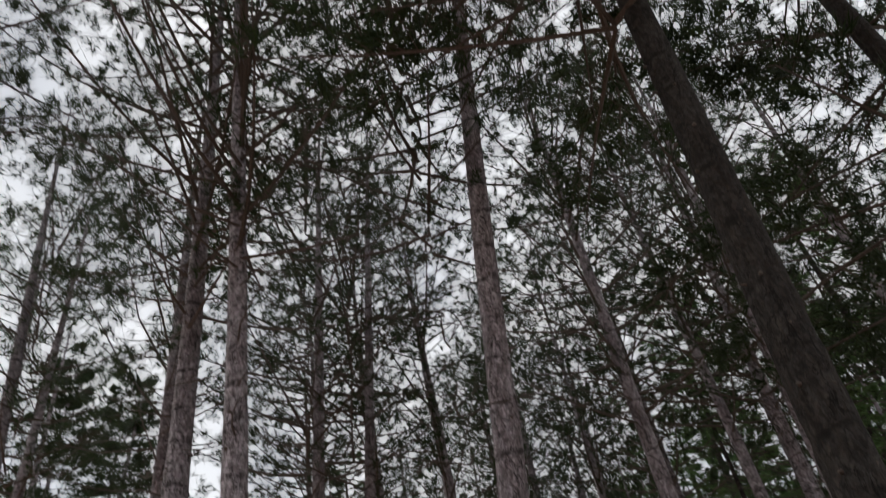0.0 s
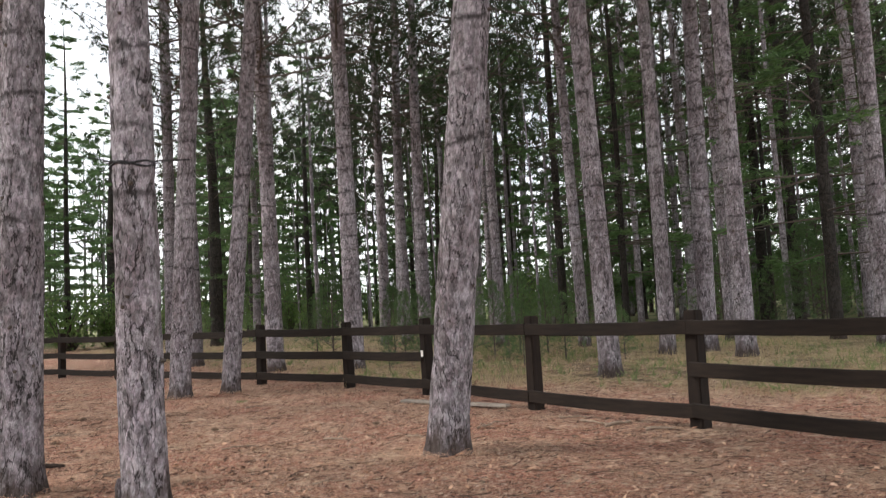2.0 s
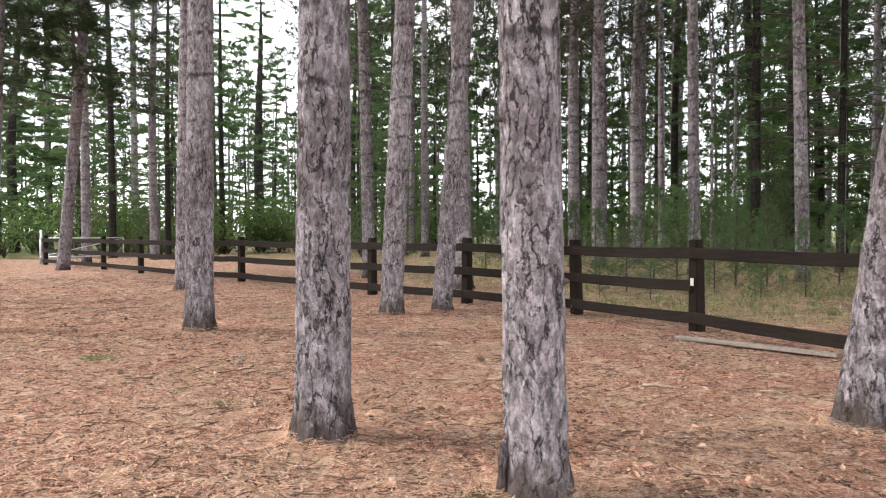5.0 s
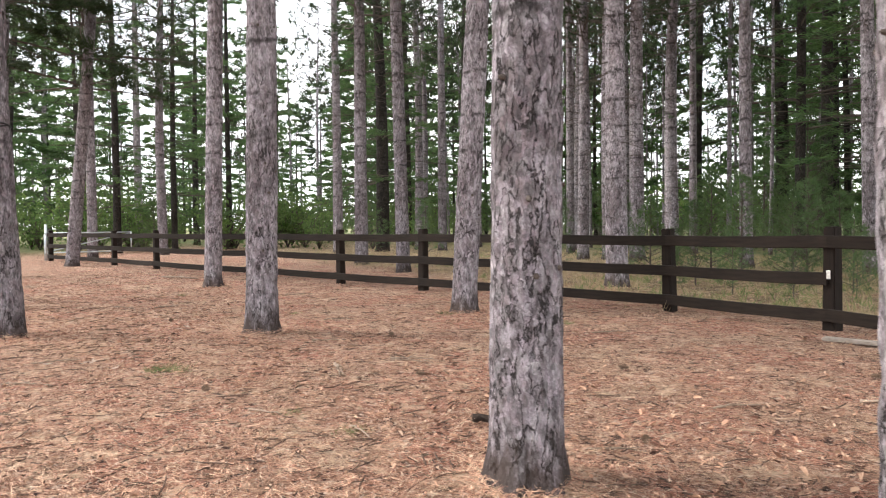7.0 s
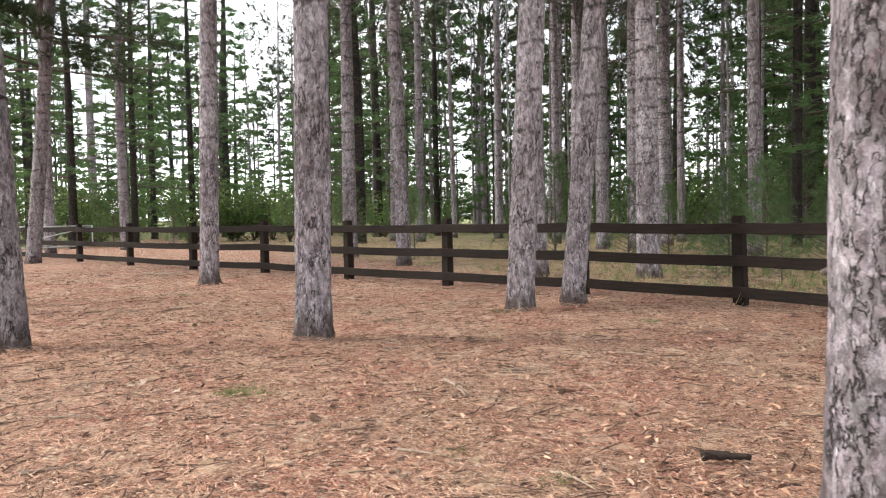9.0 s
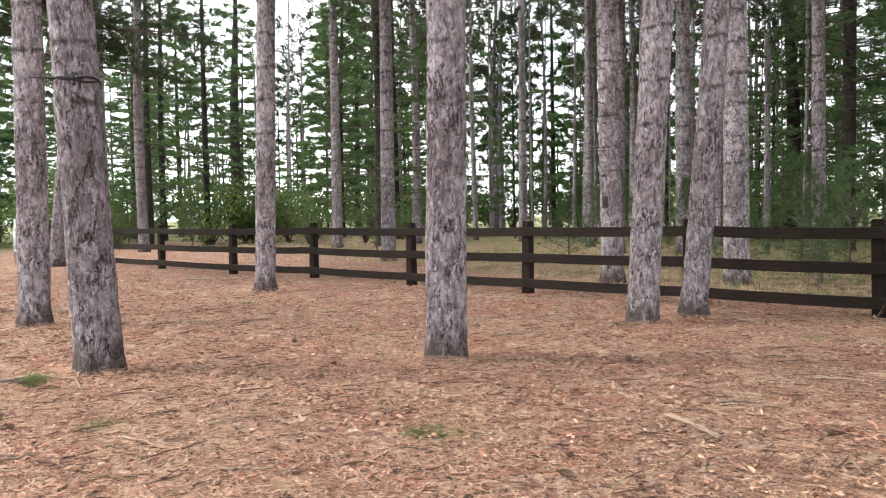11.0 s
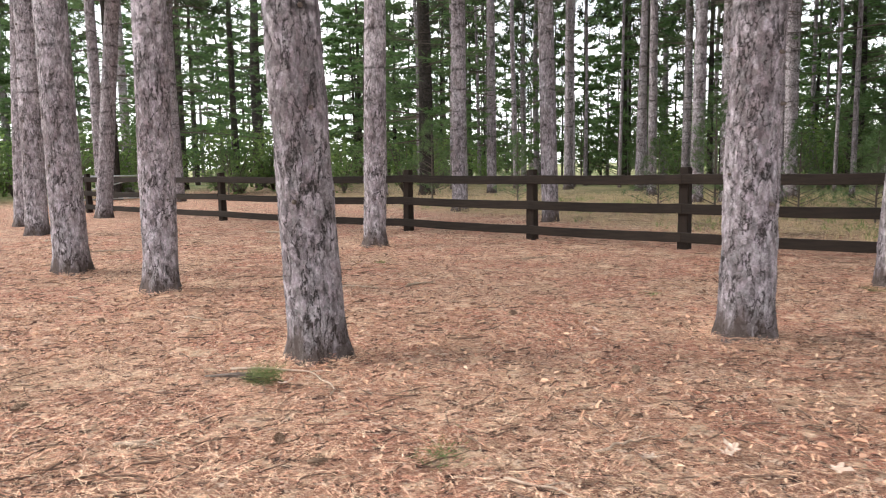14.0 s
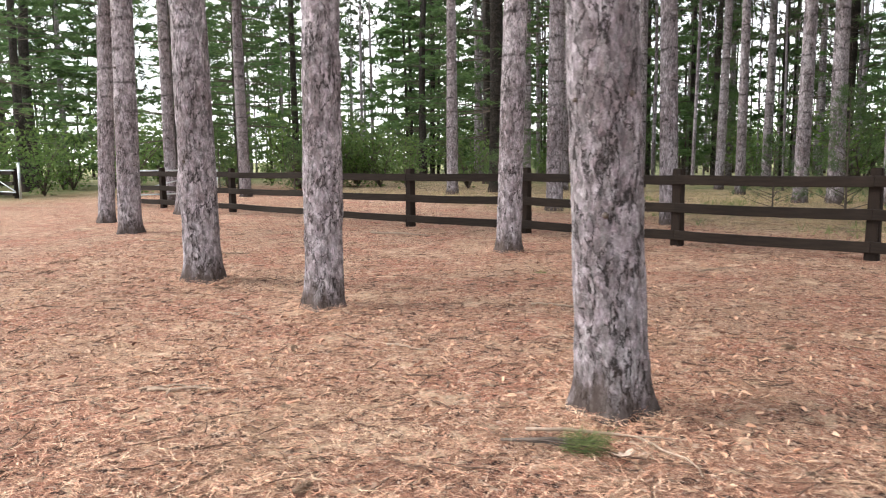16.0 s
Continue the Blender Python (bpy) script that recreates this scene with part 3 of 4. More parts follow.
# Pines beyond the fence that stand singly.
BEYOND = [
    (-2.87, 16.2, 0.38, "red", (-0.045, -0.012)),
    (0.93, 13.2, 0.43, "red", (-0.045, -0.012)),
    (3.10, 12.9, 0.45, "red", (-0.03, -0.01)),
    (-5.7, 19.6, 0.44, "red", (0.0, 0.0)),
    (-9.6, 30.4, 0.66, "white", (0.0, 0.0)),
    (-10.9, 28.2, 0.46, "red", (0.0, 0.0)),
    (2.9, 22.4, 0.50, "red", (0.0, 0.0)),
    (0.93, 24.0, 0.42, "red", (0.01, 0.0)),
    (1.84, 23.9, 0.46, "red", (0.0, 0.0)),
    (3.95, 25.6, 0.50, "red", (0.0, 0.0)),
    (1.5, 35.5, 0.42, "red", (0.0, 0.0)),
    (5.0, 37.0, 0.45, "white", (0.0, 0.0)),
    (-3.9, 35.7, 0.45, "red", (0.0, 0.0)),
    (-6.97, 31.7, 0.44, "red", (0.01, 0.0)),
    (-0.14, 42.7, 0.36, "white", (0.0, 0.0)),
    (-27.0, 33.6, 0.50, "red", (0.01, 0.0)),
    (-18.6, 25.6, 0.45, "red", (0.0, 0.0)),
    (-19.6, 22.4, 0.42, "red", (0.0, 0.0)),
    (-24.5, 43.5, 0.80, "white", (-0.01, 0.0)),
    (-37.0, 33.5, 0.70, "white", (0.0, 0.0)),
    (-39.4, 38.4, 0.42, "red", (0.0, 0.0)),
    (8.92, 9.10, 0.39, "red", (-0.034, -0.008)),
    (10.45, 13.6, 0.37, "red", (0.0, 0.0)),
    (11.40, 13.9, 0.43, "red", (0.045, 0.01)),
    (11.85, 12.1, 0.42, "red", (0.02, 0.0)),
    (-8.95, 33.7, 0.46, "red", (0.0, 0.0)),
    (-12.3, 40.6, 0.60, "white", (0.0, 0.0)),
    (-8.8, 41.6, 0.42, "white", (0.0, 0.0)),
    (8.7, 36.0, 0.70, "white", (0.0, 0.0)),
    (10.0, 32.0, 0.55, "white", (0.0, 0.0)),
    (18.0, 43.0, 0.70, "white", (0.0, 0.0)),
    (16.0, 46.0, 0.45, "white", (0.0, 0.0)),
    (20.4, 38.4, 0.50, "white", (0.0, 0.0)),
    (7.96, 24.2, 0.34, "white", (0.0, 0.0)),
    (15.0, 13.2, 0.42, "red", (0.03, 0.0)),
    (15.7, 26.0, 0.45, "white", (0.0, 0.0)),
    (16.8, 25.5, 0.42, "white", (0.0, 0.0)),
    (11.1, 36.5, 0.40, "white", (0.0, 0.0)),
    (-23.0, 27.5, 0.40, "white", (0.0, 0.0)),
    (-33.0, 29.0, 0.45, "white", (0.0, 0.0)),
    (-30.0, 24.0, 0.42, "white", (0.0, 0.0)),
    (-26.0, 19.5, 0.45, "white", (0.0, 0.0)),
    (-20.5, 33.5, 0.36, "white", (0.0, 0.0)),
    (-17.5, 45.0, 0.45, "white", (0.0, 0.0)),
    (-34.0, 51.0, 0.42, "white", (0.0, 0.0)),
    (-28.5, 41.0, 0.45, "white", (0.0, 0.0)),
    (-21.5, 30.0, 0.34, "white", (0.0, 0.0)),
    (-35.5, 38.0, 0.40, "white", (0.0, 0.0)),
    (-31.5, 33.5, 0.36, "white", (0.0, 0.0)),
    (-29.5, 17.0, 0.40, "white", (0.0, 0.0)),
    (-44.0, 33.0, 0.45, "white", (0.0, 0.0)),
    (-46.5, 24.0, 0.45, "white", (0.0, 0.0)),
    (-41.0, 40.0, 0.42, "white", (0.0, 0.0)),
    (6.0, 19.5, 0.36, "red", (-0.02, 0.0)),
    (8.6, 17.5, 0.35, "red", (-0.04, 0.0)),
]
taken = [(x, y) for x, y, *_ in NEAR + BEYOND]
pick = np.random.default_rng(21)
for x, y, d, style, lean in BEYOND:
    wood_pine(x, y, d, style, pick, lean, "edge_" if x < -33.6 or y > 50 else "far_" if y > 27 else "")


def beyond_fence(x, y):
    return min((x - 4.2) * 0.439 + (y - 8.9) * 0.898, (x - 4.2) * 0.687 + (y - 8.9) * 0.727)


def fill_wood():
    """The rest of the wood: the plantation beyond the fence, its far edge, and the trees behind the walk."""
    made = 0
    for _ in range(4000):
        if made >= 116:
            break
        x, y = pick.uniform(-34, 40), pick.uniform(16, 58)
        gap = 2.2 + 0.03 * y
        if (x > -6 and pick.random() < 0.6) or beyond_fence(x, y) < 11 or (x < -9 and pick.random() < 0.15):
            continue
        if any((x - a) ** 2 + (y - b) ** 2 < gap * gap for a, b in taken):
            continue
        taken.append((x, y))
        white = pick.random() < (0.5 if x < -12 else 0.14 if x < 6 else 0.3)
        wood_pine(x, y, pick.uniform(0.22, 0.42), "white" if white else "red", pick, tuple(pick.normal(0, 0.015, 2)), "far_" if y < 37 else "edge_")
        made += 1
    made = 0
    for _ in range(2000):
        if made >= 64:
            break
        x, y = pick.uniform(-16, 36), pick.uniform(21, 56)
        if beyond_fence(x, y) < 12 or any((x - a) ** 2 + (y - b) ** 2 < 1.4 for a, b in taken):
            continue
        taken.append((x, y))
        wood_pine(x, y, pick.uniform(0.10, 0.20), "red" if pick.random() < 0.7 else "white", pick, tuple(pick.normal(0, 0.02, 2)), "edge_", "", pick.uniform(0.75, 1.0), 0.4)
        made += 1
    for x, y in ((14.6, -3.4), (6.5, -9.5), (1.0, -8.2), (-4.5, -7.0), (-9.0, -4.5), (-13.5, 0.5), (13.0, -9.0), (-17.0, 5.5), (-21.0, 9.5), (3.5, -13.0), (-7.0, -12.0), (9.5, -12.5), (-0.5, -14.0)):
        wood_pine(x, y, pick.uniform(0.34, 0.42), "red" if x < 13 else "white", pick, (0, 0), "far_")


fill_wood()


def far_wood():
    """The far edge of the wood, too distant to count, as one object: boles and crowns."""
    rng = np.random.default_rng(91)
    shapes = {"white": [crown_meshes("far_wood", rng, 1.4, 19.0, 3.8, 40, 9, 6, 0.7, 0.075, "white", 0.42, True, rise=0.5)[1] for _ in range(2)],
              "red": [crown_meshes("far_wood", rng, 8.0, 20.0, 2.6, 32, 8, 6, 0.5, 0.06, "red", 0.8, True)[1] for _ in range(2)]}
    corners = {}
    for style, meshes in shapes.items():
        corners[style] = []
        for mesh in meshes:
            flat = np.zeros(len(mesh.vertices) * 3)
            mesh.vertices.foreach_get("co", flat)
            corners[style].append(flat.reshape(-1, 3))
            bpy.data.meshes.remove(mesh)
    boles, crowns = {"white": Heap(), "red": Heap()}, {"white": [], "red": []}
    spots = []
    while len(spots) < 230:
        a, r = rng.uniform(-1.35, 1.05), rng.uniform(56, 100)
        x, y = math.sin(a) * r, math.cos(a) * r
        if any((x - p) ** 2 + (y - q) ** 2 < 6 for p, q in spots):
            continue
        spots.append((x, y))
        style = "white" if rng.random() < (0.62 if a < -0.2 else 0.3) else "red"
        size = rng.uniform(0.65, 1.05) if a < -0.2 else rng.uniform(0.5, 0.85)
        t, d = rng.uniform(0, 6.28), rng.uniform(0.11, 0.2)
        lean = rng.normal(0, 0.4, 2)
        z = np.linspace(0, 20 * size, 6)
        boles[style].tube(np.stack([x + lean[0] * (z / 20) ** 2, y + lean[1] * (z / 20) ** 2, z - 0.1], 1), d * (1 - 0.85 * z / z[-1]), 6)
        c, k = corners[style][rng.integers(2)], np.array([[math.cos(t), math.sin(t), 0], [-math.sin(t), math.cos(t), 0], [0, 0, 1]])
        crowns[style].append((c @ k * size + [x, y, 0]).reshape(-1, 3, 3))
    wood = tagged(new("far_wood"), "distant edge of the pine wood across open grass", "woodland", kind="stuff")
    for style, bark, leaf in (("white", BARK_DARK, SOFT_NEEDLES), ("red", BARK_RED, NEEDLES)):
        put_part("boles", boles[style].mesh("boles"), bark, wood)["kind"] = "stuff"
        put_part("crowns", triangles("crowns", np.concatenate(crowns[style])), leaf, wood)["kind"] = "stuff"


far_wood()

# ---- fence ----
POSTS = [(11.25, 2.15), (9.56, 3.83), (7.80, 5.45), (6.03, 7.26), (4.20, 8.93), (2.05, 9.87), (-0.41, 11.07), (-2.80, 12.30), (-5.41, 13.62), (-8.02, 14.72), (-11.06, 16.22), (-14.30, 17.95), (-17.45, 19.15), (-19.55, 20.2)]
BARE = {1, 2}


def box(bm, size, at):
    made = bmesh.ops.create_cube(bm, size=1.0, matrix=at @ Matrix.Diagonal((*size, 1)))
    return made["verts"]


def rail_mesh(length, rng):
    bm = bmesh.new()
    cuts = 12
    w, h = 0.05, 0.145
    rings = []
    for i in range(cuts + 1):
        x = length * (i / cuts - 0.5)
        sag = -0.012 * (1 - (2 * i / cuts - 1) ** 2) + rng.normal(0, 0.0015)
        twist = rng.normal(0, 0.0015)
        c = 0.008
        ring = [(-w / 2 + c, -h / 2), (w / 2 - c, -h / 2), (w / 2, -h / 2 + c), (w / 2, h / 2 - c), (w / 2 - c, h / 2), (-w / 2 + c, h / 2), (-w / 2, h / 2 - c), (-w / 2, -h / 2 + c)]
        rings.append([bm.verts.new((x, y + twist, z + sag)) for y, z in ring])
    for a, b in zip(rings, rings[1:]):
        for j in range(8):
            bm.faces.new((a[j], a[(j + 1) % 8], b[(j + 1) % 8], b[j]))
    bm.faces.new(rings[0][::-1])
    bm.faces.new(rings[-1])
    bmesh.ops.recalc_face_normals(bm, faces=bm.faces)
    return bm


def post_mesh(rng, height=1.2):
    bm = bmesh.new()
    w = 0.165
    box(bm, (w, w, height + 0.1), pose(0, 0, height / 2 - 0.05))
    bmesh.ops.bevel(bm, geom=list(bm.edges), offset=0.014, segments=2, affect="EDGES")
    top = [v for v in bm.verts if v.co.z > height - 0.02]
    for v in top:
        v.co.x *= 0.86
        v.co.y *= 0.86
    bmesh.ops.rotate(bm, verts=bm.verts, cent=(0, 0, 0), matrix=Euler((rng.normal(0, 0.008), rng.normal(0, 0.008), 0)).to_matrix())
    return bm


def build_fence(name, posts, bare, seed):
    rng = np.random.default_rng(seed)
    fence = tagged(new(name), "dark brown three-rail wooden ranch fence", "fence")
    fence.location = (*posts[0], 0)
    base = Vector((*posts[0], 0))
    for i, (x, y) in enumerate(posts):
        a, b = posts[max(i - 1, 0)], posts[min(i + 1, len(posts) - 1)]
        way = math.degrees(math.atan2(b[1] - a[1], b[0] - a[0]))
        ob = part("post", post_mesh(rng), POST_WOOD, fence)
        ob.matrix_basis = pose(*(Vector((x, y, ground_height(x, y))) - base), 0, 0, way)
    for i, ((x0, y0), (x1, y1)) in enumerate(zip(posts, posts[1:])):
        length, way = math.hypot(x1 - x0, y1 - y0), math.atan2(y1 - y0, x1 - x0)
        nx, ny = math.sin(way), -math.cos(way)
        if nx * ((x0 + x1) / 2 - 2) + ny * ((y0 + y1) / 2 + 2) > 0:
            nx, ny = -nx, -ny
        z0, z1 = ground_height(x0, y0), ground_height(x1, y1)
        for z in (1.03, 0.60, 0.178):
            if z == 0.60 and i in bare:
                continue
            ob = part("rail", rail_mesh(length + rng.uniform(-0.01, 0.004), rng), FENCE_WOOD, fence)
            tilt = math.degrees(math.asin((z1 - z0) / length)) + rng.normal(0, 0.12)
            mid = Vector(((x0 + x1) / 2 + nx * 0.106, (y0 + y1) / 2 + ny * 0.106, (z0 + z1) / 2 + z)) - base
            ob.matrix_basis = pose(*mid) @ pose(0, 0, 0, 0, 0, math.degrees(way)) @ pose(0, 0, 0, 0, -tilt, 0)
    return fence


build_fence("fence", POSTS, BARE, 3)
build_fence("fence", [(-27.8, 23.6), (-30.2, 24.8), (-32.6, 26.0)], (), 4)


def bar(path, radius, sides=10):
    return to_mesh("bar", *tube(path, [radius] * len(path), sides))


def build_gate():
    gate = tagged(new("metal_gate"), "open galvanised steel tube gate on a steel post", "gate")
    gate.location = (-20.05, 20.45, 0)
    put_part("gate_post", bar([(0, 0, -0.05), (0, 0, 1.45)], 0.05), STEEL, gate)
    put_part("gate_post", bar([(-0.12, 0.05, -0.05), (-0.12, 0.05, 1.05)], 0.035), STEEL, gate)
    end = Vector((1.9, 2.6, 0))
    for z in (1.1, 0.30):
        put_part("rail", bar([(0, 0, z), tuple(end + Vector((0, 0, z)))], 0.026), STEEL, gate)
    put_part("brace", bar([(0.02, 0.03, 0.34), tuple(end * 0.98 + Vector((0, 0, 1.06)))], 0.022), STEEL, gate)
    put_part("end_bar", bar([tuple(end + Vector((0, 0, 0.28))), tuple(end + Vector((0, 0, 1.12)))], 0.026), STEEL, gate)
    for z in (0.3, 1.1):
        put_part("hinge", bar([(0, 0, z - 0.06), (0, 0, z + 0.06)], 0.062), STEEL, gate)
    leaf = tagged(new("metal_gate"), "open galvanised steel gate leaf lying back along the fence", "gate")
    leaf.location = (-27.3, 23.1, 0)
    back = Vector((-3.2, 1.45, 0))
    for z in (1.12, 0.26):
        put_part("rail", bar([(-0.05, 0.02, z), tuple(back + Vector((0, 0, z)))], 0.026), STEEL, leaf)
    put_part("brace", bar([(-0.07, 0.03, 0.30), tuple(back * 0.98 + Vector((0, 0, 1.08)))], 0.022), STEEL, leaf)
    put_part("end_bar", bar([tuple(back + Vector((0, 0, 0.24))), tuple(back + Vector((0, 0, 1.14)))], 0.026), STEEL, leaf)
    put_part("foot_wheel", bar([tuple(back + Vector((0, -0.02, 0.12))), tuple(back + Vector((0, 0.02, 0.12)))], 0.13, 14), STEEL, leaf)
    far = tagged(new("gate_post"), "galvanised steel latch post beside the gateway", "post")
    far.location = (-27.3, 23.3, 0)
    put_part("pole", bar([(0, 0, -0.05), (0, 0, 1.4)], 0.05), STEEL, far)
    put_part("cap", bar([(0, 0, 1.4), (0, 0, 1.43)], 0.056), STEEL, far)


build_gate()

# ---- undergrowth ----


def young_pine(x, y, size, rng):
    tree = tagged(new("young_pine"), "bushy young pine with soft green needles", "young tree", "young pines")
    m = pose(0, 0, 0, 0, 0, rng.uniform(0, 360)) @ Matrix.Diagonal((size * rng.uniform(0.85, 1.2), size * rng.uniform(0.85, 1.2), size, 1))
    tree.location = (x, y, ground_height(x, y) if -20 < y < 50 and abs(x) < 40 else 0.0)
    put_part("trunk", shared_trunks["young"][rng.integers(2)], TWIG, tree, "", m)
    limb, crown = kinds["young"][rng.integers(3)]
    put_part("branchwork", limb, TWIG, tree, "", m)["kind"] = "stuff"
    put_part("crown", crown, YOUNG_NEEDLES, tree, "", m)


def bush_meshes(rng, stems=13, leaves=62):
    """Arching stems and small leaves of a loose bush about 2 m high."""
    heap, spots = Heap(), []
    for i in range(stems):
        t, reach, tall = rng.uniform(0, 6.28), rng.uniform(0.3, 1.15), rng.uniform(1.1, 2.3)
        s = np.linspace(0, 1, 6)
        line = np.stack([np.cos(t + 0.4 * s) * reach * s, np.sin(t + 0.4 * s) * reach * s, tall * (s**0.8)], 1) + rng.normal(0, 0.02, (6, 3)) * s[:, None]
        heap.tube(line, 0.014 * (1 - 0.8 * s), 4)
        u = rng.uniform(0.15, 1.0, leaves)
        at = np.stack([np.interp(u, s, line[:, k]) for k in range(3)], 1)
        spots.append(at + rng.normal(0, 0.17, (leaves, 3)))
    at = np.concatenate(spots)
    at[:, 2] = np.maximum(at[:, 2], 0.06)
    d = unit(rng.normal(0, 1, at.shape) + [0, 0, 0.2])
    w = unit(np.cross(d, rng.normal(0, 1, at.shape)))
    size = rng.uniform(0.045, 0.095, (len(at), 1))
    tip, a, b = at + d * size, at + w * size * 0.42, at - w * size * 0.42
    leaf = np.concatenate([np.stack([at - d * size * 0.6, a, tip], 1), np.stack([at - d * size * 0.6, tip, b], 1)])
    return heap.mesh("bush_stems"), triangles("bush_leaves", leaf)


def build_undergrowth():
    rng = np.random.default_rng(31)
    for x, y, size in ((5.2, 11.6, 0.36), (6.1, 11.0, 0.34), (7.2, 12.2, 0.45), (4.6, 13.4, 0.55), (6.4, 13.6, 0.62), (8.1, 13.2, 0.5), (5.6, 15.4, 0.75), (7.6, 15.6, 0.6),
                       (9.4, 12.6, 0.36), (3.6, 16.0, 0.6), (4.2, 11.9, 0.28), (7.0, 10.9, 0.24), (2.7, 18.4, 0.7), (0.8, 18.0, 0.9),
                       (-20.0, 39.5, 1.35), (-1.6, 45.0, 1.4), (-17.2, 27.0, 0.7), (-22.0, 29.0, 0.9), (-0.4, 19.8, 0.6), (6.9, 15.2, 0.7), (5.0, 16.8, 0.8), (9.2, 16.2, 0.6), (-4.5, 22.5, 0.7), (-7.8, 24.5, 0.9)):
        young_pine(x, y, size, rng)
    made = 0
    while made < 44:
        x, y = rng.uniform(-30, 34), rng.uniform(18, 56)
        if beyond_fence(x, y) < 13:
            continue
        young_pine(x, y, rng.uniform(0.6, 1.7), rng)
        made += 1
    shapes = [bush_meshes(rng) for _ in range(3)]
    spots = [(-22.5, 30.5), (-24.0, 33.0), (-17.0, 36.0), (-20.0, 39.5), (-14.5, 33.0), (-29.0, 36.0), (-25.5, 27.5), (-32.0, 31.0)]
    while len(spots) < 46:
        a, r = rng.uniform(-1.05, -0.2), rng.uniform(36, 54)
        spots.append((math.sin(a) * r, math.cos(a) * r))
    while len(spots) < 140:
        a, r = rng.uniform(-1.3, 1.05), rng.uniform(30, 100)
        x, y = math.sin(a) * r, math.cos(a) * r
        if beyond_fence(x, y) > 19:
            spots.append((x, y))
    for x, y in spots:
        far = math.hypot(x, y) > 55
        bush = tagged(new("bush"), "light green leafy bush at the wood's edge", "bush", "bushes")
        size = rng.uniform(1.6, 2.8) if far else rng.uniform(0.9, 1.8)
        m = pose(0, 0, 0, 0, 0, rng.uniform(0, 360)) @ Matrix.Diagonal((size * 1.35, size * 1.35, size, 1))
        bush.location = (x, y, -0.02)
        stem, leaf = shapes[rng.integers(3)]
        put_part("stem", stem, TWIG, bush, "", m)
        put_part("foliage", leaf, LEAVES, bush, "", m)


build_undergrowth()

# ---- litter and small things ----
TRACK_X = [eye[0] for _, eye, _, _ in PATH][::-1]
TRACK_Y = [eye[1] for _, eye, _, _ in PATH][::-1]


def scatter(rng, count, near, spread, low=-12.0, high=13.0, beyond=0.6):
    """Places on the near side of the fence, thicker towards the walk."""
    x = rng.uniform(low, high, count * 2)
    y = np.interp(x, TRACK_X, TRACK_Y) + near + rng.exponential(spread, count * 2)
    keep = [(a, b) for a, b in zip(x, y) if beyond_fence(a, b) < beyond]
    return np.array(keep[:count])


def on_ground(spots, lift=0.0):
    return np.array([(x, y, ground_height(x, y) + lift) for x, y in spots])


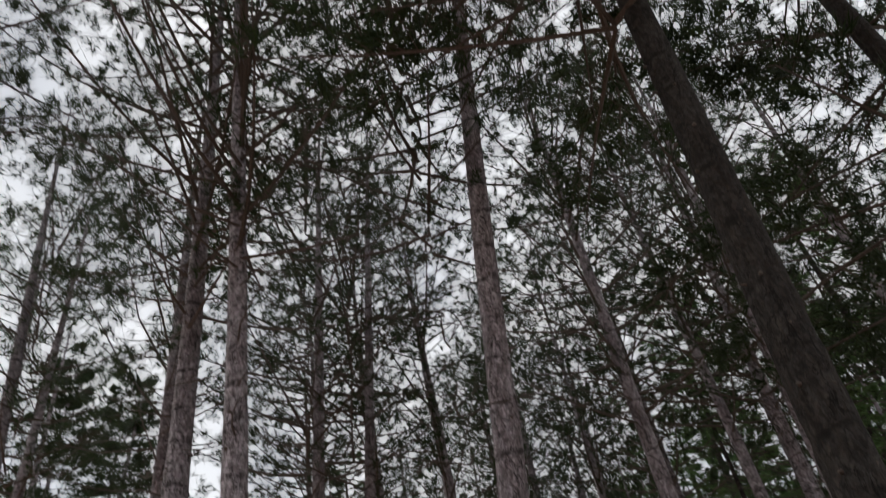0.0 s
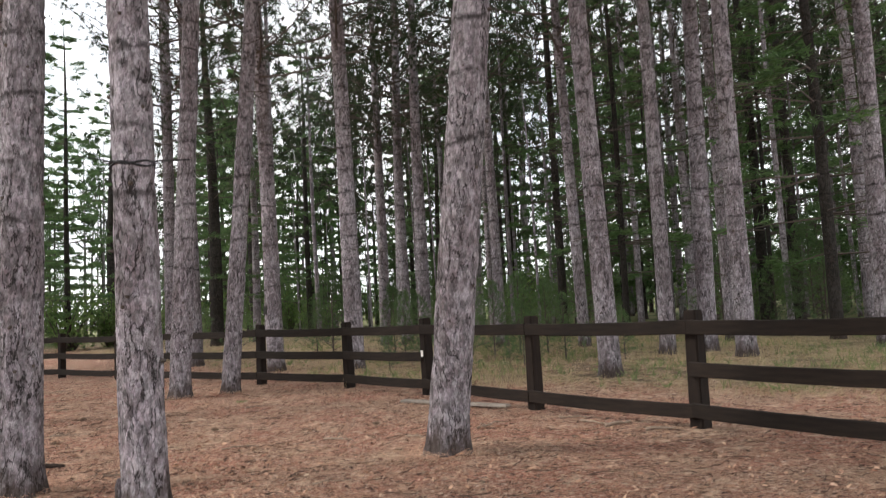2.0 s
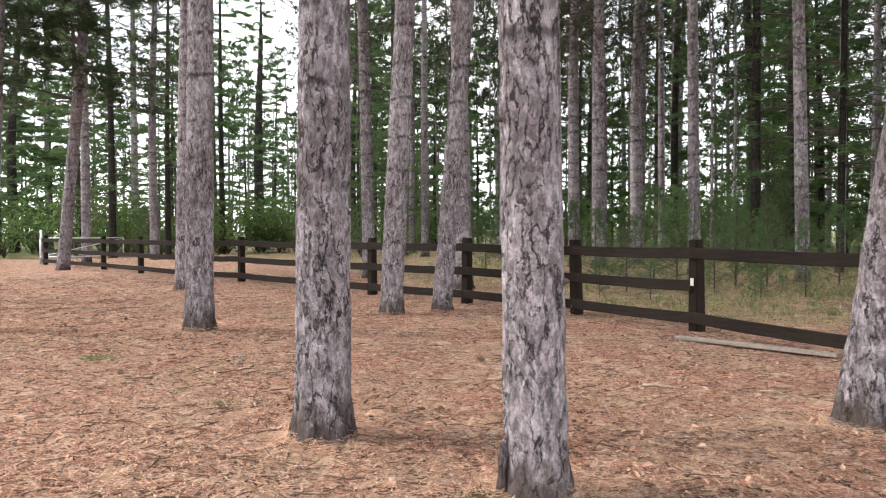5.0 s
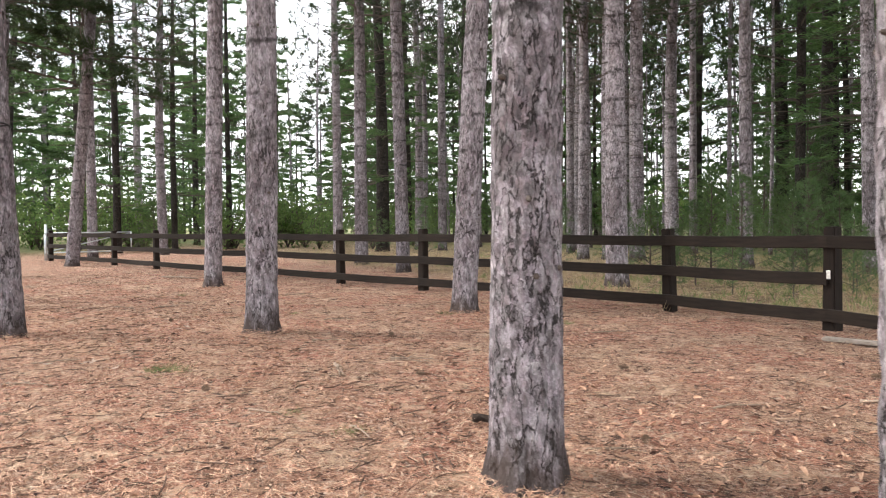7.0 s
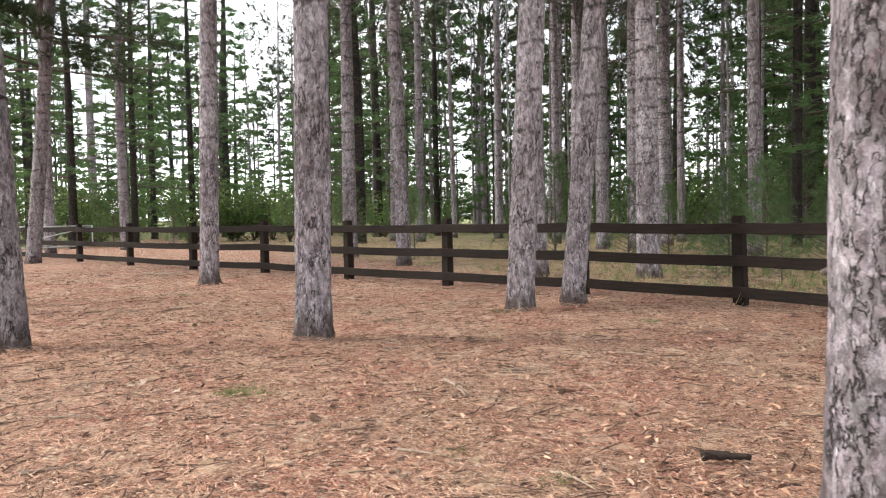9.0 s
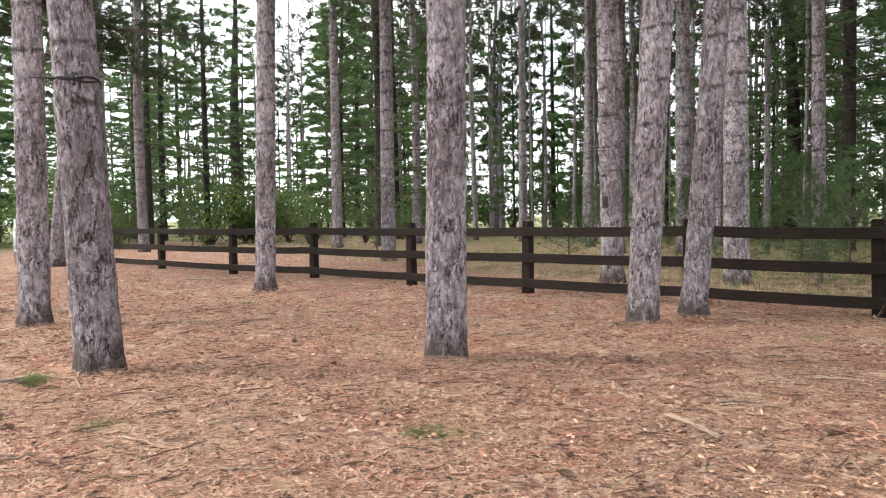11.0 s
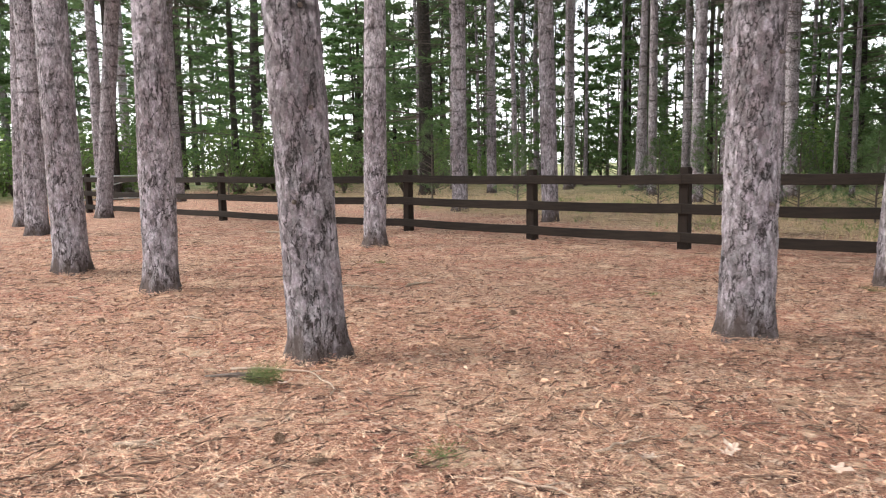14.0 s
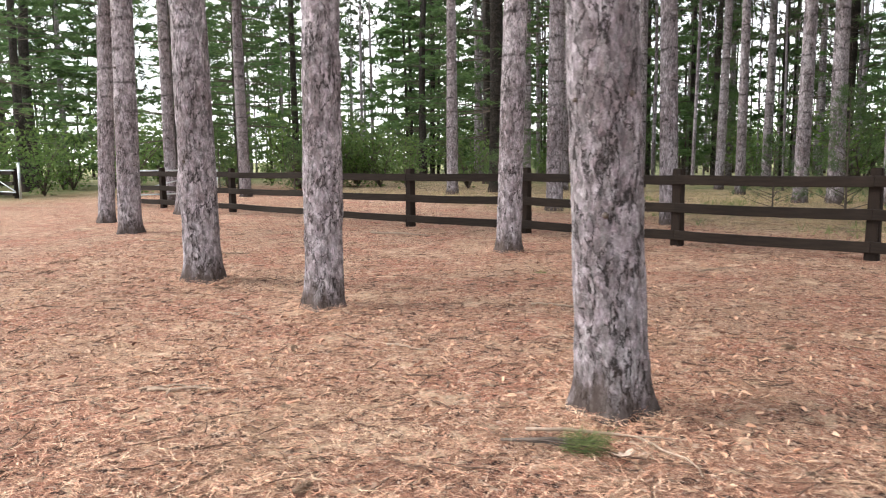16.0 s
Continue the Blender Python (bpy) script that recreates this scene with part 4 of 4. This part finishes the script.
def build_litter():
    rng = np.random.default_rng(41)
    flat = scatter(rng, 84000, 0.4, 3.0)
    feet = []
    for x, y, d, *_ in NEAR[:10]:
        a, r = rng.uniform(0, 6.28, 600), d * 0.55 + np.abs(rng.normal(0, 0.16, 600))
        feet.append(np.stack([x + np.cos(a) * r, y + np.sin(a) * r], 1))
    spots = on_ground(np.concatenate([flat, *feet]))
    spots[len(flat):, 2] += rng.uniform(0.0, 0.035, len(spots) - len(flat))
    n = len(spots)
    t = rng.uniform(0, 6.28, n)
    rise = np.abs(rng.normal(0, 0.012, n)) + 0.003
    pieces = []
    for fork in (-0.09, 0.09):
        d = np.stack([np.cos(t + fork), np.sin(t + fork), rng.normal(0.02, 0.10, n)], 1)
        w = np.stack([-np.sin(t), np.cos(t), np.zeros(n)], 1) * rng.uniform(0.0007, 0.0015, (n, 1))
        root = spots + np.stack([np.zeros(n), np.zeros(n), rise], 1)
        size = rng.uniform(0.09, 0.17, (n, 1))
        pieces.append(np.stack([root - w, root + w, root + d * size], 1))
    ob = put_part("needle_litter", triangles("needle_litter", np.concatenate(pieces)), LITTER)
    tagged(ob, "fallen brown and orange pine needles on the ground", "pine needles", kind="stuff")

    def flakes(name, count, small, large, curl, material, label, category, near, spread, beyond=0.6):
        spots = on_ground(scatter(rng, count, near, spread, beyond=beyond))
        verts, faces = [], []
        for p in spots:
            t, size, tall = rng.uniform(0, 6.28), rng.uniform(small, large), rng.uniform(0.16, 0.5)
            tip = Euler((rng.normal(0, 0.35), rng.normal(0, 0.35), t)).to_matrix()
            k = len(verts)
            for i in range(6):
                a = i * math.pi / 3
                r = size * rng.uniform(0.6, 1.3)
                q = Vector((math.cos(a) * r, math.sin(a) * r * tall, curl * r * (math.sin(a) ** 2) * rng.uniform(0.2, 1.2)))
                verts.append(Vector(p) + tip @ q + Vector((0, 0, 0.008 + size * 0.2)))
            faces += [(k, k + 1, k + 2, k + 3), (k, k + 3, k + 4, k + 5)]
        tagged(put_part(name, to_mesh(name, verts, faces, False), material), label, category, kind="stuff")

    flakes("leaf_litter", 2600, 0.008, 0.026, 0.9, PALE_LEAF, "curled tan dead leaves among the needles", "dead leaves", 0.6, 4.0)
    flakes("bark_chips", 34000, 0.006, 0.019, 0.45, DEAD_LEAF, "small flakes of fallen bark and leaf", "bark chips", 0.4, 3.4)
    flakes("fallen_leaves", 15000, 0.010, 0.034, 0.6, DEAD_LEAF, "scattered tan leaves and bark under the pines", "dead leaves", 3.5, 6.5, 9.0)
    heap = Heap()
    for x, y in scatter(rng, 9500, 0.6, 5.0, beyond=8.0):
        t, size, z = rng.uniform(0, 6.28), 0.03 + 0.24 * rng.random() ** 2.5, ground_height(x, y)
        s = np.linspace(-0.5, 0.5, 4)
        bow = rng.normal(0, 0.16)
        line = np.stack([x + size * (np.cos(t) * s - np.sin(t) * bow * s * s), y + size * (np.sin(t) * s + np.cos(t) * bow * s * s), z + 0.006 + rng.uniform(0, 0.012, 4)], 1)
        r = rng.uniform(0.0018, 0.0056)
        heap.tube(line, [r, r, r * 0.9, r * 0.5], 4)
    tagged(put_part("twig_litter", heap.mesh("twig_litter", False), LITTER_TWIG), "thin broken twigs lying among the needles", "twigs", kind="stuff")

    count = 52000
    x, y = rng.uniform(-22, 17, count), rng.uniform(2, 30, count)
    keep = [(a, b) for a, b in zip(x, y) if 0.15 < beyond_fence(a, b) + rng.normal(0, 0.25) < 14 and noise.noise(Vector((a * 0.5, b * 0.5, 7))) + rng.normal(0, 0.3) > -0.05]
    roots = on_ground(keep, -0.01)
    ways = unit(rng.normal(0, 0.35, roots.shape) + [0, 0, 1.0])
    tagged(put_part("dry_grass", triangles("dry_grass", blades(rng, roots, ways, 3, 0.17, 0.0035, 0.25)), STRAW), "dry straw-coloured grass beyond the fence", "grass", kind="stuff")
    count = 5200
    x, y = rng.uniform(-14, 16, count), rng.uniform(4, 26, count)
    keep = [(a, b) for a, b in zip(x, y) if 0.6 < beyond_fence(a, b) < 12 and noise.noise(Vector((a * 0.45, b * 0.45, 21))) + (0.14 if a > 2 else -0.12) + rng.normal(0, 0.12) > 0.1]
    roots = on_ground(keep, -0.01)
    ways = unit(rng.normal(0, 0.5, roots.shape) + [0, 0, 1.0])
    tagged(put_part("ground_plants", triangles("ground_plants", blades(rng, roots, ways, 9, 0.20, 0.009, 0.5)), GRASS), "low green plants growing beyond the fence", "ground plants", kind="stuff")


build_litter()


def stick(points, radius, material=STICK, name="fallen_stick", label="", fork=True, seed=0):
    """A bent, knotty stick that lies along points on the ground, with a broken side twig."""
    rng = np.random.default_rng(seed)
    pts = np.array([(x, y, ground_height(x, y) + radius * 0.9 + up) for x, y, up in points])
    s = np.linspace(0, 1, len(pts))
    u = np.linspace(0, 1, 11)
    line = np.stack([np.interp(u, s, pts[:, k]) for k in range(3)], 1)
    length = np.linalg.norm(pts[-1] - pts[0])
    line[1:-1, :2] += rng.normal(0, 0.014 * length, (9, 2))
    line[1:-1, 2] += np.abs(rng.normal(0, 0.006, 9))
    origin = line[0].copy()
    ob = new(name)
    ob.location = origin
    tagged(ob, label or "knotty brown fallen stick on the pine needles", "stick", "fallen sticks")
    taper = radius * (1 - 0.55 * u) * (1 + rng.normal(0, 0.07, 11))
    put_part("stem", to_mesh("stem", *tube(line - origin, taper, 8)), material, ob)
    if fork:
        k = rng.integers(3, 8)
        side = unit(line[k + 1] - line[k]) + rng.normal(0, 0.6, 3)
        side[2] = abs(side[2]) * 0.25
        side = unit(side) * length * rng.uniform(0.18, 0.35)
        base = line[k] - origin
        put_part("side_twig", to_mesh("side_twig", *tube([base, base + side * 0.5 + [0, 0, 0.005], base + side], [radius * 0.5, radius * 0.4, radius * 0.15], 6)), material, ob)
    return ob


STICKS = [
    ((-2.24, 2.06), (-1.95, 2.30), 0.016, PALE_STICK), ((-2.25, 2.17), (-2.08, 2.29), 0.018, PALE_STICK),
    ((1.42, 3.75), (1.68, 3.34), 0.016, STICK), ((1.75, 4.21), (2.17, 4.35), 0.008, PALE_STICK),
    ((5.58, 3.64), (5.92, 3.55), 0.014, STICK), ((7.22, 4.02), (7.41, 4.48), 0.015, STICK),
    ((-3.55, 7.27), (-3.30, 7.53), 0.014, STICK), ((-8.25, 13.1), (-7.0, 12.85), 0.022, PALE_STICK),
    ((-3.63, 2.76), (-3.37, 2.79), 0.011, STICK), ((-6.02, 4.05), (-5.54, 4.16), 0.014, STICK),
    ((8.6, 4.0), (8.9, 4.15), 0.022, STICK), ((8.35, 4.35), (8.75, 4.05), 0.013, STICK), ((9.0, 3.75), (9.3, 3.72), 0.018, PALE_STICK),
    ((8.1, 4.75), (8.6, 4.55), 0.012, STICK), ((-1.4, 3.1), (-1.1, 3.35), 0.009, STICK), ((0.5, 5.0), (0.95, 5.2), 0.008, STICK),
    ((2.6, 5.2), (2.95, 5.1), 0.011, STICK), ((3.4, 6.3), (3.8, 6.55), 0.010, STICK), ((4.6, 3.2), (4.95, 3.35), 0.009, STICK),
    ((-5.0, 5.4), (-4.6, 5.3), 0.010, STICK), ((-6.9, 6.2), (-6.5, 6.0), 0.009, STICK), ((-9.6, 9.6), (-8.9, 9.9), 0.014, STICK),
    ((-11.8, 11.2), (-11.0, 11.0), 0.014, STICK), ((-2.6, 9.6), (-2.2, 9.9), 0.012, STICK), ((-1.75, 2.75), (-1.35, 2.6), 0.008, PALE_STICK),
    ((6.2, 1.6), (6.5, 1.75), 0.008, STICK), ((-0.9, 2.35), (-0.45, 2.45), 0.008, PALE_STICK),
    ((-3.64, 2.78), (-3.35, 2.77), 0.008, STICK),
    ((5.59, 3.64), (5.92, 3.58), 0.013, STICK),
    ((3.87, 2.04), (4.21, 2.15), 0.007, STICK),
    ((6.51, 3.66), (6.73, 3.56), 0.010, STICK),
    ((-6.1, 4.07), (-5.68, 4.18), 0.010, STICK),
    ((-0.21, 1.48), (0.02, 1.65), 0.012, STICK),
    ((1.79, 4.17), (2.22, 4.18), 0.007, STICK),
    ((-3.6, 2.81), (-3.36, 2.83), 0.010, STICK),
    ((-4.22, 7.13), (-3.78, 7.08), 0.012, STICK),
    ((-3.55, 7.36), (-3.37, 7.48), 0.014, STICK),
    ((-0.23, 6.66), (0.08, 6.84), 0.010, STICK),
    ((1.42, 3.75), (1.69, 3.38), 0.015, STICK),
    ((2.4, 2.06), (2.63, 1.84), 0.009, STICK),
    ((1.57, 2.18), (1.86, 2.12), 0.010, STICK),
]
for i, (a, b, r, material) in enumerate(STICKS):
    text = "pale peeled stick lying on the pine needles" if material is PALE_STICK else ""
    stick([(*a, 0), ((a[0] + b[0]) / 2, (a[1] + b[1]) / 2, 0.004), (*b, 0)], r, material, label=text, seed=200 + i)
stick([(-3.72, 3.98, 0.03), (-3.45, 4.03, 0.03), (-3.18, 4.0, 0.02), (-2.98, 3.86, 0.01), (-2.90, 3.66, 0.0)], 0.010, PALE_STICK, "fallen_branch", "pale curved branch beside a green pine sprig", True, 301)
stick([(3.12, 2.38, 0.01), (3.36, 2.40, 0.01)], 0.03, BARK_DARK, "bark_chunk", "dark chunk of fallen bark on the needles", False, 302)


def plank():
    (x0, y0), (x1, y1) = (5.80, 6.42), (7.42, 5.66)
    ob = tagged(new("fallen_plank"), "weathered grey plank lying beside the fence", "plank")
    ob.matrix_basis = pose((x0 + x1) / 2, (y0 + y1) / 2, 0.03, 1, 0.4, math.degrees(math.atan2(y1 - y0, x1 - x0)))
    bm = bmesh.new()
    box(bm, (math.hypot(x1 - x0, y1 - y0), 0.13, 0.035), pose(0, 0, 0))
    bmesh.ops.bevel(bm, geom=list(bm.edges), offset=0.006, segments=2, affect="EDGES")
    part("board", bm, GREY_WOOD, ob)


plank()


def grass_tuft(x, y, size, seed, label="small tuft of fresh green grass"):
    rng = np.random.default_rng(seed)
    spots = rng.normal(0, 0.055 * size, (70, 3))
    spots[:, 2] = -0.01
    ways = unit(rng.normal(0, 0.7, (70, 3)) * [1, 1, 0.2] + [0, 0, 0.35])
    ob = put_part("grass_tuft", triangles("grass_tuft", blades(rng, spots, ways, 2, 0.08 * size, 0.0022, 0.25)), GRASS)
    ob.location = (x, y, ground_height(x, y))
    tagged(ob, label, "grass", "grass tufts", "stuff")


for i, (x, y, size) in enumerate([(0.06, 3.24, 1.5), (0.16, 3.16, 1.3), (-0.03, 3.14, 1.2), (-2.05, 2.97, 1.2), (2.46, 1.94, 0.9), (-2.1, 2.9, 0.8), (11.0, 6.2, 2.6), (11.3, 6.5, 2.4), (3.0, 7.0, 0.9), (-4.4, 9.0, 0.9), (1.9, 2.2, 0.7), (-1.0, 7.2, 0.7)]):
    grass_tuft(x, y, size, 500 + i)


def pine_sprig():
    rng = np.random.default_rng(61)
    ob = tagged(new("pine_sprig"), "fallen green pine sprig on brown needles", "pine sprig")
    ob.location = (-3.62, 3.82, ground_height(-3.62, 3.82) + 0.02)
    heap = Heap()
    ends = []
    for k in range(5):
        t = rng.uniform(-0.6, 0.9)
        end = np.array([math.cos(t) * rng.uniform(0.1, 0.3), math.sin(t) * rng.uniform(0.05, 0.16), rng.uniform(0.0, 0.05)])
        heap.tube([(-0.2, 0.02, 0.0), end * 0.4 + [-0.08, 0, 0.02], end], [0.006, 0.005, 0.003], 6)
        ends += [end * f for f in (0.5, 0.75, 1.0)]
    put_part("stem", heap.mesh("stem"), TWIG, ob)
    ends = np.array(ends)
    put_part("needles", triangles("sprig_needles", blades(rng, ends, unit(ends + [0.1, 0, 0.12]), 34, 0.11, 0.0016, 0.7)), GRASS, ob)


pine_sprig()


def pine_cone(x, y, turn, seed):
    rng = np.random.default_rng(seed)
    ob = tagged(new("pine_cone"), "open brown pine cone lying on needles", "pine cone", "pine cones")
    ob.matrix_basis = pose(x, y, ground_height(x, y) + 0.022, 84, 0, turn)
    v, f = tube([(0, 0, -0.045), (0, 0, 0.0), (0, 0, 0.045)], [0.010, 0.012, 0.003], 8)
    put_part("core", to_mesh("core", v, f), CONE, ob)
    heap = Heap()
    for i in range(48):
        u, t = i / 48, i * 2.4
        r, z = 0.024 * math.sin(math.pi * (0.18 + 0.74 * u)), -0.042 + 0.084 * u
        o, c = np.array([math.cos(t), math.sin(t), 0.25]), np.array([-math.sin(t), math.cos(t), 0])
        root = np.array([0, 0, z])
        heap.add([root + o * 0.006, root + o * r + c * 0.007, root + o * (r + 0.004) + [0, 0, 0.004], root + o * r - c * 0.007], [(0, 1, 2, 3)])
    put_part("scale", heap.mesh("scale", False), CONE, ob, "open woody scales")["kind"] = "stuff"


for i, (x, y) in enumerate([(-2.87, 2.96), (-2.57, 2.73), (-1.2, 4.4), (0.9, 2.6), (2.3, 3.6), (4.2, 2.3), (5.9, 4.6), (-4.5, 3.1), (-5.6, 5.1), (3.9, 4.4), (1.2, 5.6), (-2.2, 6.0)]):
    pine_cone(x, y, 40 + i * 67, 700 + i)


def pale_leaf(x, y, size, seed):
    """A bleached, lobed dead leaf that curls up at its rim, with a short stalk."""
    rng = np.random.default_rng(seed)
    ob = tagged(new("dead_leaf"), "bleached curled dead leaf lying on the needles", "leaf", "bleached leaves")
    ob.matrix_basis = pose(x, y, ground_height(x, y) + 0.03, rng.normal(0, 12), rng.normal(0, 12), rng.uniform(0, 360))
    bm = bmesh.new()
    rim, inner = [], []
    for i in range(22):
        a = i * 2 * math.pi / 22
        r = size * (0.72 + 0.28 * math.cos(a * 5)) * (1.15 + 0.35 * math.cos(a)) * rng.uniform(0.92, 1.08)
        x0, y0 = math.cos(a) * r, math.sin(a) * r * 0.8
        rim.append(bm.verts.new((x0, y0, 0.35 * size * (r / size) ** 2 * rng.uniform(0.2, 1.0))))
        inner.append(bm.verts.new((x0 * 0.5, y0 * 0.5, 0.06 * size * rng.uniform(-1, 1))))
    mid = bm.verts.new((0, 0, -0.004))
    for i in range(22):
        k = (i + 1) % 22
        bm.faces.new((inner[i], rim[i], rim[k], inner[k]))
        bm.faces.new((mid, inner[i], inner[k]))
    bmesh.ops.solidify(bm, geom=list(bm.faces), thickness=0.0012)
    part("blade", bm, BLEACHED, ob)
    put_part("stalk", bar([(-size * 0.5, 0, 0.0), (-size * 1.1, 0.004, 0.003), (-size * 1.6, 0.012, 0.0)], 0.0016, 5), STICK, ob)


for i, (x, y) in enumerate([(-3.24, 3.77), (-0.80, 3.21), (-0.84, 3.15), (-1.16, 3.05), (5.80, 8.25), (-1.34, 2.18), (-1.45, 5.25), (-1.46, 5.41), (-0.42, 3.08)]):
    pale_leaf(x, y, 0.055 if i in (0, 4) else 0.042, 900 + i)


def strap(tree, z, radius, lean, seed, tails):
    """A black strap twisted round a trunk, tied with loose ends."""
    rng = np.random.default_rng(seed)
    ob = tagged(new("strap"), "black strap tied tightly round a pine trunk", "strap", "straps")
    x, y, g = tree.location
    ob.location = (x + lean[0] * z, y + lean[1] * z, g + z)
    for k in range(2):
        a = np.linspace(0, 2 * np.pi, 33)
        wave = 0.016 * np.sin(a * 3 + k * 2.2) + (k - 0.5) * 0.014
        r = radius + 0.008 + 0.003 * np.sin(a * 7 + k)
        put_part("loop", to_mesh("loop", *tube(np.stack([np.cos(a) * r, np.sin(a) * r, wave], 1), [0.009] * 33, 6, 0, False)), STRAP, ob)
    for way in tails:
        way = np.array(way)
        root = unit(way * [1, 1, 0]) * (radius * 0.9) + np.array([0.1, -radius * 0.5, 0])
        put_part("loose_end", to_mesh("loose_end", *tube([root, root + way * 0.5 + rng.normal(0, 0.006, 3), root + way], [0.007, 0.007, 0.005], 6)), STRAP, ob)


strap(near_trees[2], 2.55, 0.148, (-0.02, 0.0), 1, [(-0.24, -0.12, 0.05), (0.30, -0.03, -0.02)])
strap(near_trees[5], 2.52, 0.187, (-0.045, -0.012), 2, [(-0.16, -0.12, 0.0)])


def tag(name, label, at, size, material):
    ob = tagged(new(name), label, "tag")
    ob.matrix_basis = at
    bm = bmesh.new()
    box(bm, size, pose(0, 0, 0))
    bmesh.ops.bevel(bm, geom=list(bm.edges), offset=0.004, segments=1, affect="EDGES")
    part("plate", bm, material, ob)
    for z in (-0.38, 0.38):
        put_part("nail", bar([(0, -size[1] / 2 - 0.003, size[2] * z), (0, size[1] / 2, size[2] * z)], 0.004, 6), STEEL, ob)


tag("post_tag", "small white tag nailed to a fence post", pose(5.965, 7.165, 0.66, 0, 0, -20), (0.045, 0.012, 0.10), TAG)
tag("tree_plate", "small dark plate nailed to a pine trunk", pose(0.80, 12.955, 1.52, 0, 0, -10), (0.10, 0.02, 0.22), DARK_TAG)


def moss_patch(x, y, size, seed):
    rng = np.random.default_rng(seed)
    spots = rng.normal(0, 1, (420, 3)) * [0.085 * size, 0.05 * size, 0]
    ways = unit(rng.normal(0, 0.5, (420, 3)) + [0, 0, 1.0])
    ob = put_part("moss_patch", triangles("moss_patch", blades(rng, spots, ways, 3, 0.035, 0.004, 0.4)), MOSS)
    ob.location = (x, y, ground_height(x, y))
    tagged(ob, "low green-brown moss cushion at the foot of a pine", "moss", "moss patches", "stuff")


def bark_slab():
    """A split slab of old bark that stands against a trunk's foot."""
    rng = np.random.default_rng(77)
    ob = tagged(new("bark_slab"), "dark split slab of bark leaning on a pine's foot", "bark")
    ob.location = (5.07, 0.74, ground_height(5.07, 0.74))
    bm = bmesh.new()
    rows = []
    for i in range(9):
        z = -0.03 + 0.25 * i / 8 + 0.05 * (i / 8) ** 2
        w = 0.030 * (1 - 0.65 * (i / 8) ** 2) + rng.normal(0, 0.004)
        ring = [bm.verts.new((w * math.cos(k * 0.785) + 0.012 * i / 8, 0.018 * math.sin(k * 0.785) + rng.normal(0, 0.002), z + (rng.normal(0, 0.012) if i == 8 else 0))) for k in range(8)]
        rows.append(ring)
    for a, b in zip(rows, rows[1:]):
        for k in range(8):
            bm.faces.new((a[k], a[(k + 1) % 8], b[(k + 1) % 8], b[k]))
    bm.faces.new(rows[-1])
    bm.faces.new(rows[0][::-1])
    part("slab", bm, BARK_RED, ob)


bark_slab()
moss_patch(5.06, 0.70, 1.0, 3)
moss_patch(1.18, 7.80, 1.2, 5)
